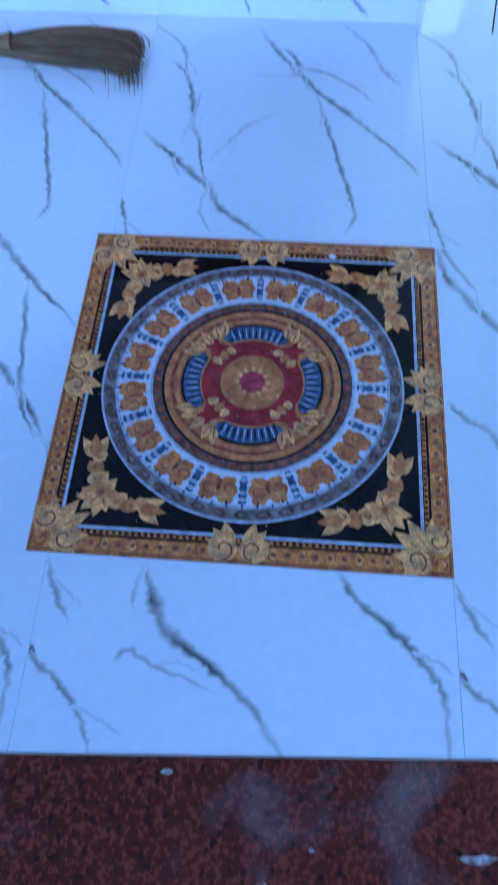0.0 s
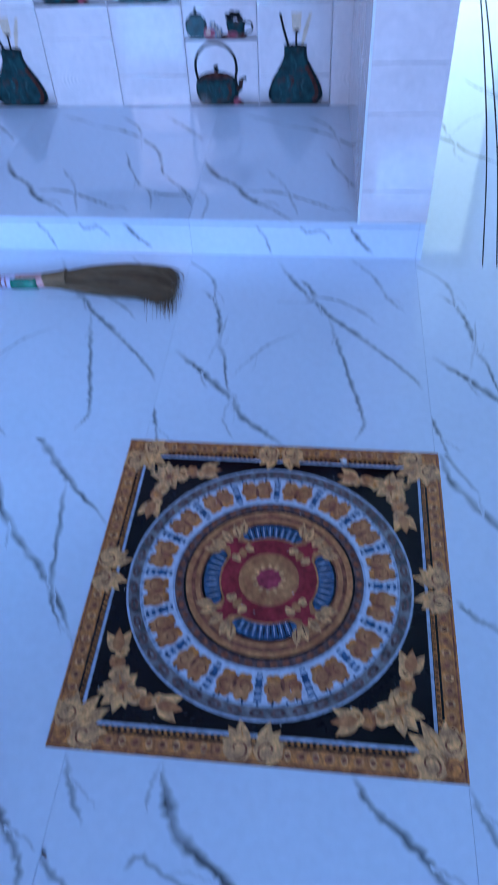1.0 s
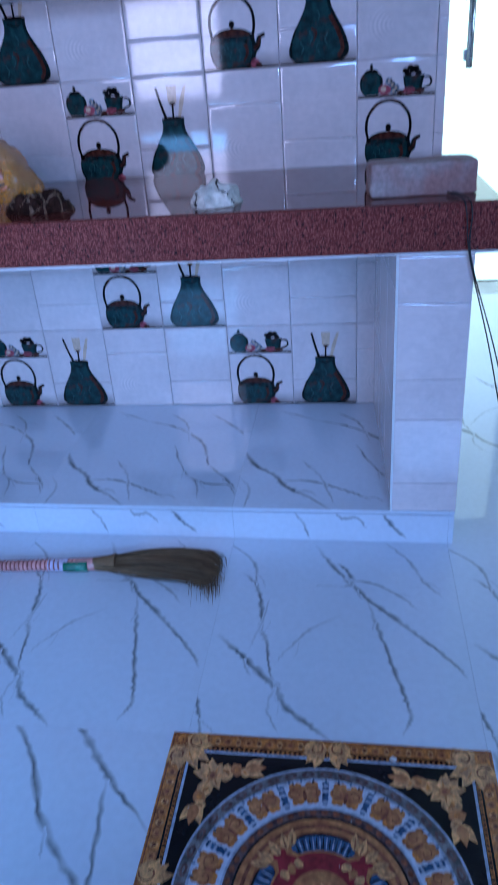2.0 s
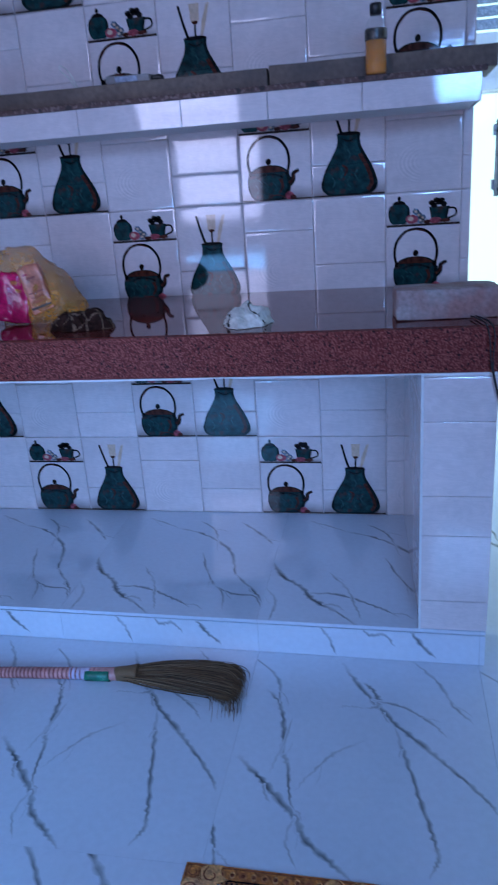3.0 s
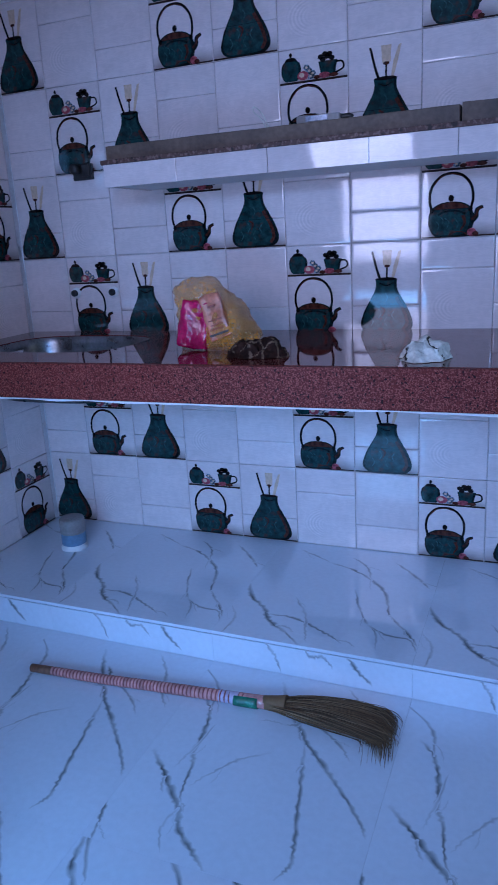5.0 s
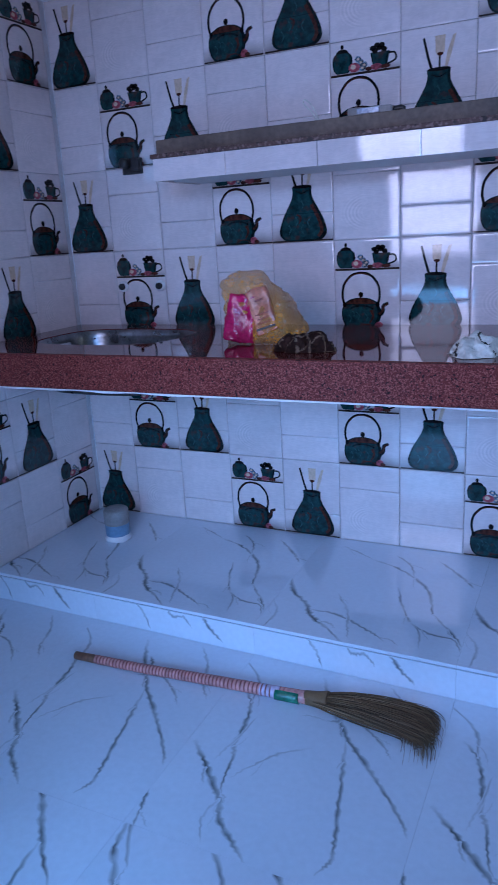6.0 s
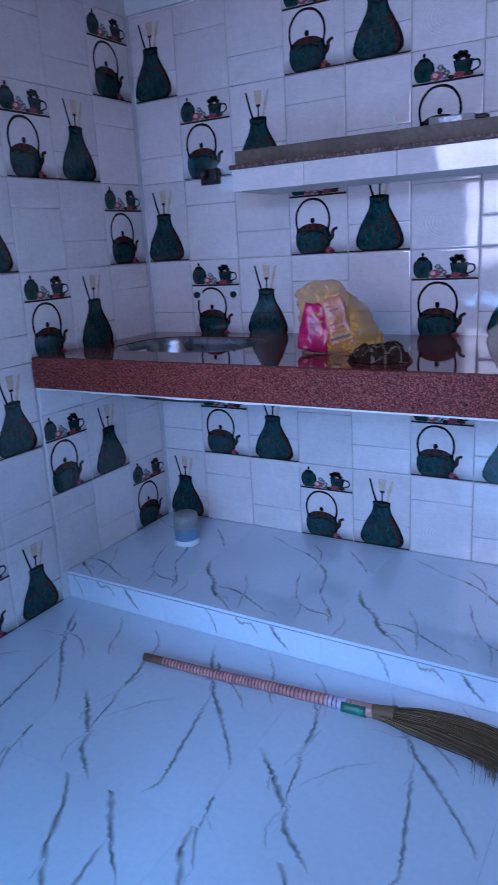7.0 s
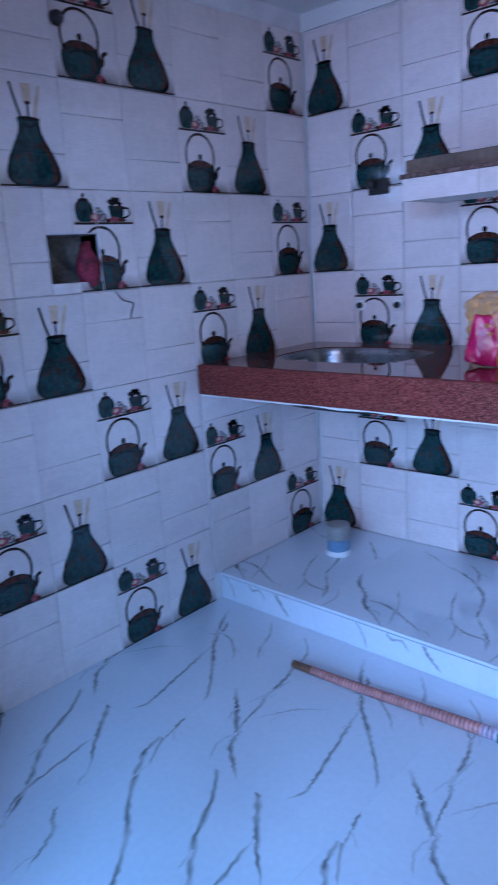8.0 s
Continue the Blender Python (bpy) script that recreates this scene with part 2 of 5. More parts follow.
def box(bm, x0, x1, y0, y1, z0, z1, bevel=0.0, mi=0):
    r = bmesh.ops.create_cube(bm, size=1)
    bmesh.ops.scale(bm, vec=(x1 - x0, y1 - y0, z1 - z0), verts=r["verts"])
    bmesh.ops.translate(bm, vec=((x0 + x1) / 2, (y0 + y1) / 2, (z0 + z1) / 2), verts=r["verts"])
    faces = {f for v in r["verts"] for f in v.link_faces}
    for f in faces:
        f.material_index = mi
    if bevel:
        edges = {e for v in r["verts"] for e in v.link_edges}
        out = bmesh.ops.bevel(bm, geom=list(edges), offset=bevel, segments=2, profile=0.6, affect="EDGES")
        for f in out["faces"]:
            f.material_index = mi
    return bm


def boxed(x0, x1, y0, y1, z0, z1, bevel=0.0):
    return box(bmesh.new(), x0, x1, y0, y1, z0, z1, bevel)


def empty(name, x=0, y=0, z=0):
    ob = new(name)
    ob.location = (x, y, z)
    return ob


def lathe(bm, profile, seg=28, x=0, y=0, mi=0, smooth=True):
    """Turns (radius, z) round the upright axis at x, y."""
    rings = []
    for r, z in profile:
        rings.append([bm.verts.new((x + r * math.cos(2 * math.pi * k / seg), y + r * math.sin(2 * math.pi * k / seg), z))
                      for k in range(seg)])
    for a, b in zip(rings, rings[1:]):
        for k in range(seg):
            f = bm.faces.new((a[k], a[(k + 1) % seg], b[(k + 1) % seg], b[k]))
            f.smooth, f.material_index = smooth, mi
    return bm


def tube(bm, pts, radius, seg=10, mi=0, taper=None):
    """A tube along points; taper: radius factor from start to end."""
    pts = [Vector(p) for p in pts]
    rings = []
    for i, p in enumerate(pts):
        d = (pts[min(i + 1, len(pts) - 1)] - pts[max(i - 1, 0)]).normalized()
        up = Vector((0, 0, 1)) if abs(d.z) < 0.9 else Vector((1, 0, 0))
        u = d.cross(up).normalized()
        v = u.cross(d)
        r = radius * (taper(i / (len(pts) - 1)) if taper else 1)
        rings.append([bm.verts.new(p + r * (math.cos(a) * u + math.sin(a) * v)) for a in (2 * math.pi * k / seg for k in range(seg))])
    for a, b in zip(rings, rings[1:]):
        for k in range(seg):
            f = bm.faces.new((a[k], a[(k + 1) % seg], b[(k + 1) % seg], b[k]))
            f.smooth, f.material_index = True, mi
    for ring in (rings[0][::-1], rings[-1]):
        bm.faces.new(ring).material_index = mi
    return bm


def smooth_path(pts, n):
    """Catmull-Rom samples through a few control points."""
    pts = [Vector((*p, 0)) if len(p) == 2 else Vector(p) for p in pts]
    full = [2 * pts[0] - pts[1]] + pts + [2 * pts[-1] - pts[-2]]
    out = []
    for i in range(1, len(full) - 2):
        a, b, c, d = full[i - 1:i + 3]
        for k in range(n):
            t = k / n
            out.append(0.5 * (2 * b + (c - a) * t + (2 * a - 5 * b + 4 * c - d) * t * t + (3 * b - a - 3 * c + d) * t ** 3))
    return out + [pts[-1]]


# ---- the room's shell ----
NORTH_END, SOUTH, CEIL, PLINTH, ROW = 2.262, -2.285, 2.17, 0.106, 0.30


def structure(name, bm, mat, label, category):
    return tagged(part(name, bm, mat), label, category, kind="structure")


floor = structure("floor", boxed(-0.2, 4.6, -5.2, 1.9, -0.12, -0.011), GROUT, "polished white marble-look tile floor with grey veins", "floor")
wall_north = structure("wall_north", boxed(-0.2, NORTH_END, 0.0085, 0.16, 0, CEIL), GROUT,
                       "kitchen wall clad in white tiles printed with kettles and vases", "wall")
bm = boxed(-0.2, -0.0085, -1.07, 0.0085, 0, CEIL)
box(bm, -0.2, -0.0085, -1.25, -1.07, 0, 1.232)
box(bm, -0.2, -0.0085, -1.25, -1.07, 1.372, CEIL)
box(bm, -0.2, -0.0085, SOUTH, -1.25, 0, CEIL)
wall_west = structure("wall_west", bm, GROUT, "side wall of kettle and vase tiles with a ragged box hole", "wall")
bm = boxed(-0.2, 0.665, SOUTH - 0.2, SOUTH, 0, 2.17)
box(bm, 0.665, 1.265, SOUTH - 0.2, SOUTH, 1.90, 2.17)
box(bm, 1.265, 1.34, SOUTH - 0.2, SOUTH, 0, 2.17)
# doorway stretched to 3.00, out of view, so the added rear light reaches the pier
box(bm, 1.34, 3.00, SOUTH - 0.2, SOUTH, 2.06, 2.17)
box(bm, 2.262, 3.00, SOUTH - 0.2, SOUTH, 2.17, 2.9)
box(bm, 3.00, 4.6, SOUTH - 0.2, SOUTH, 0, 2.9)
structure("wall_south", bm, PLASTER, "plain plastered wall with a widened doorway and a glazed door opening", "wall")
bm = boxed(2.1, 2.20, 1.62, 1.8, 0, 2.9)
box(bm, 2.20, 2.88, 1.62, 1.8, 1.605, 1.845)
box(bm, 2.20, 2.62, 1.62, 1.8, 2.36, 2.9)
box(bm, 2.88, 4.6, 1.62, 1.8, 0, 1.845)
box(bm, 2.62, 4.6, 1.62, 1.8, 1.845, 2.9)
structure("wall_hall", bm, PAINT, "bright white painted wall of the next room", "wall")
structure("wall_hall_side", boxed(2.1, NORTH_END, 0.16, 1.62, 0, 2.9), PAINT, "white painted side wall of the next room", "wall")
# wide opening assumed out of view, behind the added hall lamp
bm = boxed(4.42, 4.6, SOUTH, 1.62, 0, 0.65)
box(bm, 4.42, 4.6, SOUTH, 1.62, 2.35, 2.9)
box(bm, 4.42, 4.6, SOUTH, -0.95, 0.65, 2.35)
box(bm, 4.42, 4.6, 1.35, 1.62, 0.65, 2.35)
structure("wall_east", bm, PAINT, "white painted unseen outer wall with a wide opening assumed for the added lamp", "wall")
structure("wall_loft", boxed(2.262, 2.30, SOUTH, 0.16, CEIL, 2.9), PAINT, "white painted band above the kitchen opening", "wall")
# both openings are assumed, only to give the added rear lamps a place
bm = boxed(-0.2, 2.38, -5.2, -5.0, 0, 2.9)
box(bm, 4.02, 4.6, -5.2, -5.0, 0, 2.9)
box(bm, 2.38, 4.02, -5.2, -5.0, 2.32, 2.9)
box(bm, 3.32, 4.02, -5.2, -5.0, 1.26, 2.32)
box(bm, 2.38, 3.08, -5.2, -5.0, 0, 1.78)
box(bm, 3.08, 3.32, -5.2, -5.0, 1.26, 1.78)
structure("wall_rear", bm, PLASTER, "plain unseen rear wall with two openings made for the added lamps", "wall")
structure("wall_rear_west", boxed(-0.2, -0.05, -5.0, SOUTH - 0.2, 0, 2.9), PLASTER, "plain side wall of the room behind", "wall")
structure("wall_rear_east", boxed(4.42, 4.6, -5.0, SOUTH - 0.2, 0, 2.9), PLASTER, "plain side wall of the room behind", "wall")
structure("ceiling", boxed(-0.2, 2.262, SOUTH - 0.2, 0.16, CEIL, 2.3), PAINT, "flat white kitchen ceiling", "ceiling")
structure("ceiling_hall", boxed(2.262, 4.6, SOUTH - 0.2, 1.8, 2.9, 3.0), PAINT, "flat white ceiling of the next room", "ceiling")
structure("ceiling_rear", boxed(-0.2, 4.6, -5.2, SOUTH - 0.2, 2.9, 3.0), PAINT, "flat white ceiling of the room behind", "ceiling")
sill = structure("threshold", boxed(-0.72, 0.72, -0.44, 0, -0.0105, 0.003, 0.002), GRANITE_SILL, "worn red-brown granite door sill with paint smears", "sill")
sill.matrix_world = pose(1.97, -2.279, 0, 0, 0, 3.0)
for x, y, a, b, k in ((0.285, -0.112, 0.026, 0.006, 1), (0.335, -0.110, 0.018, 0.005, 2), (0.020, -0.150, 0.010, 0.012, 3), (-0.105, -0.018, 0.010, 0.004, 4), (0.19, -0.165, 0.004, 0.014, 5), (0.08, -0.105, 0.004, 0.003, 6)):
    r = random.Random(k)
    bm = bmesh.new()
    rim = [bm.verts.new((x + a * r.uniform(0.6, 1.2) * math.cos(t), y + b * r.uniform(0.6, 1.2) * math.sin(t), 0.0034)) for t in (2 * math.pi * q / 14 for q in range(14))]
    base = [bm.verts.new((v.co.x, v.co.y, 0.0028)) for v in rim]
    bm.faces.new(rim)
    for q in range(14):
        bm.faces.new((base[q], base[(q + 1) % 14], rim[(q + 1) % 14], rim[q]))
    spot = part("paint_spot", bm, SMEAR, None, "dried smear of pale paint")
    spot.parent = sill
structure("trim", boxed(-0.0085, NORTH_END, -0.006, 0.0085, 2.108, CEIL), PAINT, "white painted band above the wall tiles", "trim")


# ---- printed tiles ----
def disc(bm, pts, y, mi):
    f = bm.faces.new([bm.verts.new((x, y, z)) for x, z in pts])
    f.material_index = mi
    if f.normal.dot(Vector((0, -1, 0))) < 0:
        f.normal_update()
        if f.normal.y > 0:
            f.normal_flip()


def profile(cx, rows):
    """Outline of a turned shape seen from the side, from (half width, z) rows."""
    right = [(cx + w.x, w.y) for w in smooth_path(rows, 4)]
    return right + [(2 * cx - x, z) for x, z in right[::-1]]


def stroke(bm, pts, w, y, mi, taper=1.0):
    p = smooth_path(pts, 6)
    left, right = [], []
    for i, q in enumerate(p):
        d = (p[min(i + 1, len(p) - 1)] - p[max(i - 1, 0)]).normalized()
        h = w / 2 * (1 + (taper - 1) * i / (len(p) - 1))
        left.append((q.x - d.y * h, q.y + d.x * h))
        right.append((q.x + d.y * h, q.y - d.x * h))
    for i in range(len(p) - 1):
        disc(bm, [left[i], left[i + 1], right[i + 1], right[i]], y, mi)


def oval(cx, cz, rx, rz, n=18):
    return [(cx + rx * math.cos(2 * math.pi * k / n), cz + rz * math.sin(2 * math.pi * k / n)) for k in range(n)]


TILE_MATS = [GLAZE, TEAL, COPPER, SHELFPRINT, SHADE, ROSE, LEAFPRINT, CREAM, BLACK, TEAL_DARK, TEAL_LIGHT, GRAIN]
C = 0.226


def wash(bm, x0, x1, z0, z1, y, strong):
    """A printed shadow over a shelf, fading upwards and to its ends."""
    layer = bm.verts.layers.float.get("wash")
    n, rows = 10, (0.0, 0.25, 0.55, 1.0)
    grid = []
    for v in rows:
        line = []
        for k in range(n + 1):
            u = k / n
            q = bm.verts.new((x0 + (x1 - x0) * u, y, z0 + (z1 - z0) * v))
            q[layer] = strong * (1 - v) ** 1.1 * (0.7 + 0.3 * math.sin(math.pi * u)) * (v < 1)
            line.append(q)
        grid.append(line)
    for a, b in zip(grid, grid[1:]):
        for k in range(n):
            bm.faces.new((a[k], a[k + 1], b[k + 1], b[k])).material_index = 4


def kettle_print(bm):
    e = -0.0003
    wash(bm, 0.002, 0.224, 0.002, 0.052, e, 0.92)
    disc(bm, [(0.0, 0.0015), (0.2245, 0.0015), (0.2245, 0.0065), (0.0, 0.0065)], e * 2, 3)
    # the kettle
    c = 0.092
    body = [(0.036, 0.003), (0.050, 0.008), (0.061, 0.020), (0.068, 0.040), (0.069, 0.060), (0.066, 0.076), (0.056, 0.088)]
    disc(bm, profile(c, body), e * 3, 9)
    disc(bm, profile(c - 0.004, [(w * 0.88, 0.006 + z * 0.93) for w, z in body]), e * 4, 1)
    stroke(bm, [(0.052, 0.070), (0.075, 0.080), (0.110, 0.080), (0.135, 0.070)], 0.006, e * 5, 9)
    for pts in ([(0.048, 0.052), (0.056, 0.040), (0.052, 0.026)], [(0.074, 0.060), (0.086, 0.048), (0.080, 0.028)],
                [(0.104, 0.058), (0.114, 0.042), (0.108, 0.024)], [(0.060, 0.064), (0.068, 0.056), (0.066, 0.044)]):
        stroke(bm, pts, 0.0030, e * 5, 10, 0.6)
    stroke(bm, [(0.128, 0.066), (0.134, 0.044), (0.122, 0.022)], 0.010, e * 5, 2, 0.5)
    disc(bm, profile(c, [(0.060, 0.085), (0.054, 0.094), (0.034, 0.104), (0.012, 0.108)]), e * 5, 9)
    disc(bm, profile(c, [(0.052, 0.087), (0.046, 0.094), (0.029, 0.102), (0.010, 0.106)]), e * 6, 2)
    disc(bm, oval(c, 0.118, 0.0085, 0.010, 12), e * 7, 8)
    stroke(bm, [(0.150, 0.046), (0.166, 0.060), (0.170, 0.080), (0.187, 0.089)], 0.019, e * 4, 9, 0.5)
    stroke(bm, [(0.154, 0.052), (0.167, 0.064), (0.172, 0.080), (0.184, 0.087)], 0.009, e * 5, 2, 0.5)
    stroke(bm, [(0.034, 0.082), (0.027, 0.115), (0.033, 0.152), (0.058, 0.182), (0.092, 0.191), (0.126, 0.182), (0.151, 0.152), (0.157, 0.115), (0.150, 0.082)], 0.0080, e * 4, 8)
    stroke(bm, [(0.040, 0.160), (0.062, 0.182), (0.092, 0.189), (0.122, 0.182)], 0.0036, e * 5, 2)
    disc(bm, oval(0.034, 0.084, 0.007, 0.008, 8), e * 5, 8)
    disc(bm, oval(0.150, 0.084, 0.007, 0.008, 8), e * 5, 8)
    disc(bm, oval(0.155, 0.015, 0.014, 0.012, 10), e * 6, 5)
    disc(bm, oval(0.166, 0.010, 0.010, 0.007, 8), e * 7, 2)
    stroke(bm, [(0.084, 0.004), (0.096, 0.015), (0.122, 0.018), (0.142, 0.008)], 0.0032, e * 6, 2)
    # small shelf with two pots
    disc(bm, [(0.0, 0.199), (0.2245, 0.199), (0.2245, 0.2055), (0.0, 0.2055)], e * 2, 3)
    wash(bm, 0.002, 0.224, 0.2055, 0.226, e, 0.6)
    pot = [(0.019, 0.207), (0.029, 0.219), (0.033, 0.240), (0.029, 0.258), (0.019, 0.266)]
    disc(bm, profile(0.041, pot), e * 3, 9)
    disc(bm, profile(0.039, [(w * 0.80, z) for w, z in pot]), e * 4, 1)
    disc(bm, profile(0.041, [(0.021, 0.265), (0.015, 0.273), (0.005, 0.276)]), e * 5, 8)
    disc(bm, oval(0.041, 0.283, 0.005, 0.007, 10), e * 6, 8)
    cup = [(0.023, 0.207), (0.024, 0.220), (0.028, 0.240), (0.031, 0.254)]
    disc(bm, profile(0.162, cup), e * 3, 9)
    disc(bm, profile(0.160, [(w * 0.78, z) for w, z in cup]), e * 4, 1)
    stroke(bm, [(0.188, 0.248), (0.208, 0.246), (0.211, 0.228), (0.186, 0.217)], 0.0055, e * 5, 8)
    for a, b in ((0.146, 0.258), (0.160, 0.266), (0.175, 0.260), (0.153, 0.273), (0.168, 0.272), (0.139, 0.266)):
        disc(bm, oval(a, b, 0.010, 0.008, 7), e * 5, 8)
    disc(bm, oval(0.150, 0.214, 0.020, 0.009, 8), e * 6, 5)
    disc(bm, oval(0.180, 0.212, 0.016, 0.006, 8), e * 7, 2)
    disc(bm, oval(0.126, 0.211, 0.012, 0.006, 8), e * 6, 2)
    disc(bm, oval(0.080, 0.220, 0.019, 0.014, 9), e * 5, 5)
    disc(bm, oval(0.076, 0.222, 0.009, 0.007, 8), e * 6, 7)
    for a, b in ((0.101, 0.232), (0.105, 0.216), (0.092, 0.242), (0.112, 0.224)):
        disc(bm, oval(a, b, 0.011, 0.010, 6), e * 4, 6)
        disc(bm, oval(a, b, 0.005, 0.004, 6), e * 5, 7)


def vase_print(bm):
    e = -0.0003
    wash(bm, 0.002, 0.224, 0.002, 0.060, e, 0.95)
    disc(bm, [(0.0, 0.0015), (0.2245, 0.0015), (0.2245, 0.0070), (0.0, 0.0070)], e * 2, 3)
    c = 0.116
    stroke(bm, [(c - 0.020, 0.178), (c - 0.032, 0.215), (c - 0.046, 0.270)], 0.0085, e * 3, 8, 0.8)
    disc(bm, profile(c + 0.003, [(0.007, 0.220), (0.013, 0.228), (0.014, 0.250), (0.016, 0.272)]), e * 3, 7)
    stroke(bm, [(c + 0.002, 0.180), (c + 0.002, 0.200), (c + 0.003, 0.226)], 0.0055, e * 4, 8)
    disc(bm, oval(c + 0.003, 0.222, 0.010, 0.005, 10), e * 5, 2)
    disc(bm, [(c + 0.016, 0.180), (c + 0.024, 0.180), (c + 0.038, 0.225), (c + 0.050, 0.272), (c + 0.040, 0.268), (c + 0.024, 0.225)], e * 4, 7)
    body = [(0.048, 0.004), (0.068, 0.008), (0.083, 0.021), (0.0865, 0.036), (0.083, 0.053), (0.072, 0.082), (0.055, 0.112), (0.042, 0.135), (0.036, 0.150), (0.034, 0.165), (0.036, 0.181)]
    disc(bm, profile(c, body), e * 6, 9)
    disc(bm, profile(c - 0.004, [(w * 0.86, 0.005 + z * 0.96) for w, z in body]), e * 7, 1)
    disc(bm, oval(c, 0.181, 0.035, 0.0055, 14), e * 8, 8)
    stroke(bm, [(c + 0.033, 0.122), (c + 0.056, 0.080), (c + 0.068, 0.040), (c + 0.056, 0.016)], 0.012, e * 8, 2, 0.9)
    stroke(bm, [(c - 0.022, 0.168), (c, 0.160), (c + 0.022, 0.168)], 0.004, e * 8, 9)
    for a, b, r in ((-0.052, 0.040, 1), (-0.026, 0.066, 1), (0.002, 0.040, -1), (0.026, 0.060, -1), (-0.004, 0.118, 1)):
        stroke(bm, [(c + a, b + 0.018), (c + a + 0.008 * r, b + 0.004), (c + a, b - 0.012)], 0.0042, e * 8, 10, 0.5)
    stroke(bm, [(c - 0.066, 0.095), (c, 0.0945), (c + 0.066, 0.095)], 0.0016, e * 11, 9)
    stroke(bm, [(c - 0.020, 0.092), (c - 0.006, 0.080), (c - 0.014, 0.060)], 0.006, e * 10, 2, 0.6)


def clipped(bm, x0, x1, z0, z1):
    for co, no in (((x0, 0, 0), (-1, 0, 0)), ((x1, 0, 0), (1, 0, 0)), ((0, 0, z0), (0, 0, -1)), ((0, 0, z1), (0, 0, 1))):
        geom = bm.verts[:] + bm.edges[:] + bm.faces[:]
        bmesh.ops.bisect_plane(bm, geom=geom, plane_co=co, plane_no=no, clear_outer=True, dist=1e-6)


CUTS = {"left": (0.207,), "right": (0.096,), "vase": (0.095,)}


def tile_bm(kind, x0, x1, z0, z1):
    """One wall tile, front at y = 0, its front edges rounded, cropped to the given stretch of its face."""
    bm = bmesh.new()
    bm.verts.layers.float.new("wash")
    g = 0.0006
    levels = [z0] + [c for c in CUTS.get(kind, ()) if z0 + 0.01 < c < z1 - 0.01] + [z1]
    for a, b in zip(levels, levels[1:]):
        lo = a + (g if a == z0 else 0.0003)
        hi = b - (g if b == z1 else 0.0003)
        reach = min(0.0075, (x1 - x0) / 3, (hi - lo) / 3)
        loops = []
        for inset, y in ((0, 0.0085), (0, 0.0014), (reach * 0.4, 0.0005), (reach, 0)):
            l, r = x0 + g + inset, x1 - g - inset
            loops.append([bm.verts.new(p) for p in ((l, y, lo + inset), (r, y, lo + inset), (r, y, hi - inset), (l, y, hi - inset))])
        mi = 11 if kind == "left" else 0
        for n, (p, q) in enumerate(zip(loops, loops[1:])):
            for k in range(4):
                f = bm.faces.new((p[k], p[(k + 1) % 4], q[(k + 1) % 4], q[k]))
                f.material_index, f.smooth = mi, n > 0
        bm.faces.new(loops[-1]).material_index = mi
    bmesh.ops.recalc_face_normals(bm, faces=bm.faces[:])
    if kind in ("kettle", "vase"):
        pr = bmesh.new()
        pr.verts.layers.float.new("wash")
        (kettle_print if kind == "kettle" else vase_print)(pr)
        clipped(pr, x0 + 0.002, x1 - 0.002, z0 + 0.002, z1 - 0.002)
        tmp = bpy.data.meshes.new("print")
        pr.to_mesh(tmp)
        pr.free()
        bm.from_mesh(tmp)
        bpy.data.meshes.remove(tmp)
    return bm


TILES = {}


def tile_mesh(kind, x0, x1, z0, z1):
    key = (kind, round(x0, 3), round(x1, 3), round(z0, 3), round(z1, 3))
    if key not in TILES:
        TILES[key] = mesh_of(tile_bm(kind, x0, x1, z0, z1), "tile", *TILE_MATS)
    return TILES[key]


tilt = random.Random(4)


def put_tile(wall, kind, crop, matrix):
    ob = new("tile", tile_mesh(kind, *crop))
    ob.parent = wall
    w = 0.06
    ob.matrix_world = matrix @ pose(C / 2, 0, 0.15, tilt.uniform(-w, w), 0, tilt.uniform(-w, w)) @ pose(-C / 2, 0, -0.15)
    return ob


def north_kind(i, odd):
    k = i % 4
    if not odd and i == 9:
        return "kettle"
    if odd:
        return {3: "kettle", 0: "vase", 1: "left", 2: "right"}[k]
    return {1: "kettle", 2: "vase", 3: "left", 0: "right"}[k]


def west_kind(j, odd):
    k = j % 4
    if odd:
        return {0: "kettle", 3: "vase", 2: "left", 1: "right"}[k]
    return {2: "kettle", 1: "vase", 0: "left", 3: "right"}[k]


def north_row(z, odd, top=0.3, last=11):
    for i in range(11):
        left = 0.2 + C * (i - 1)
        a, b = max(left, 0.0), min(left + C, NORTH_END)
        if b - a > 0.01:
            kind = north_kind(i, odd) if i < last else "left"
            put_tile(wall_north, kind, (a - left, b - left, 0, top), pose(left, 0, z))


def west_row(z, odd, near, far, top=0.3, low=0.0):
    """Tiles of the west wall between two distances from the corner; seen from inside, left is away from it."""
    for j in range(12):
        right = 0.250 + 0.2256 * (j - 1)
        a, b = max(right, near), min(right + C, far)
        if b - a > 0.012:
            m = pose(0, -(right + C), z, 0, 0, 90)
            kind = west_kind(j, odd) if b - a > 0.075 or low or top < 0.18 else "left"
            put_tile(wall_west, kind, (right + C - b, right + C - a, low, top), m)


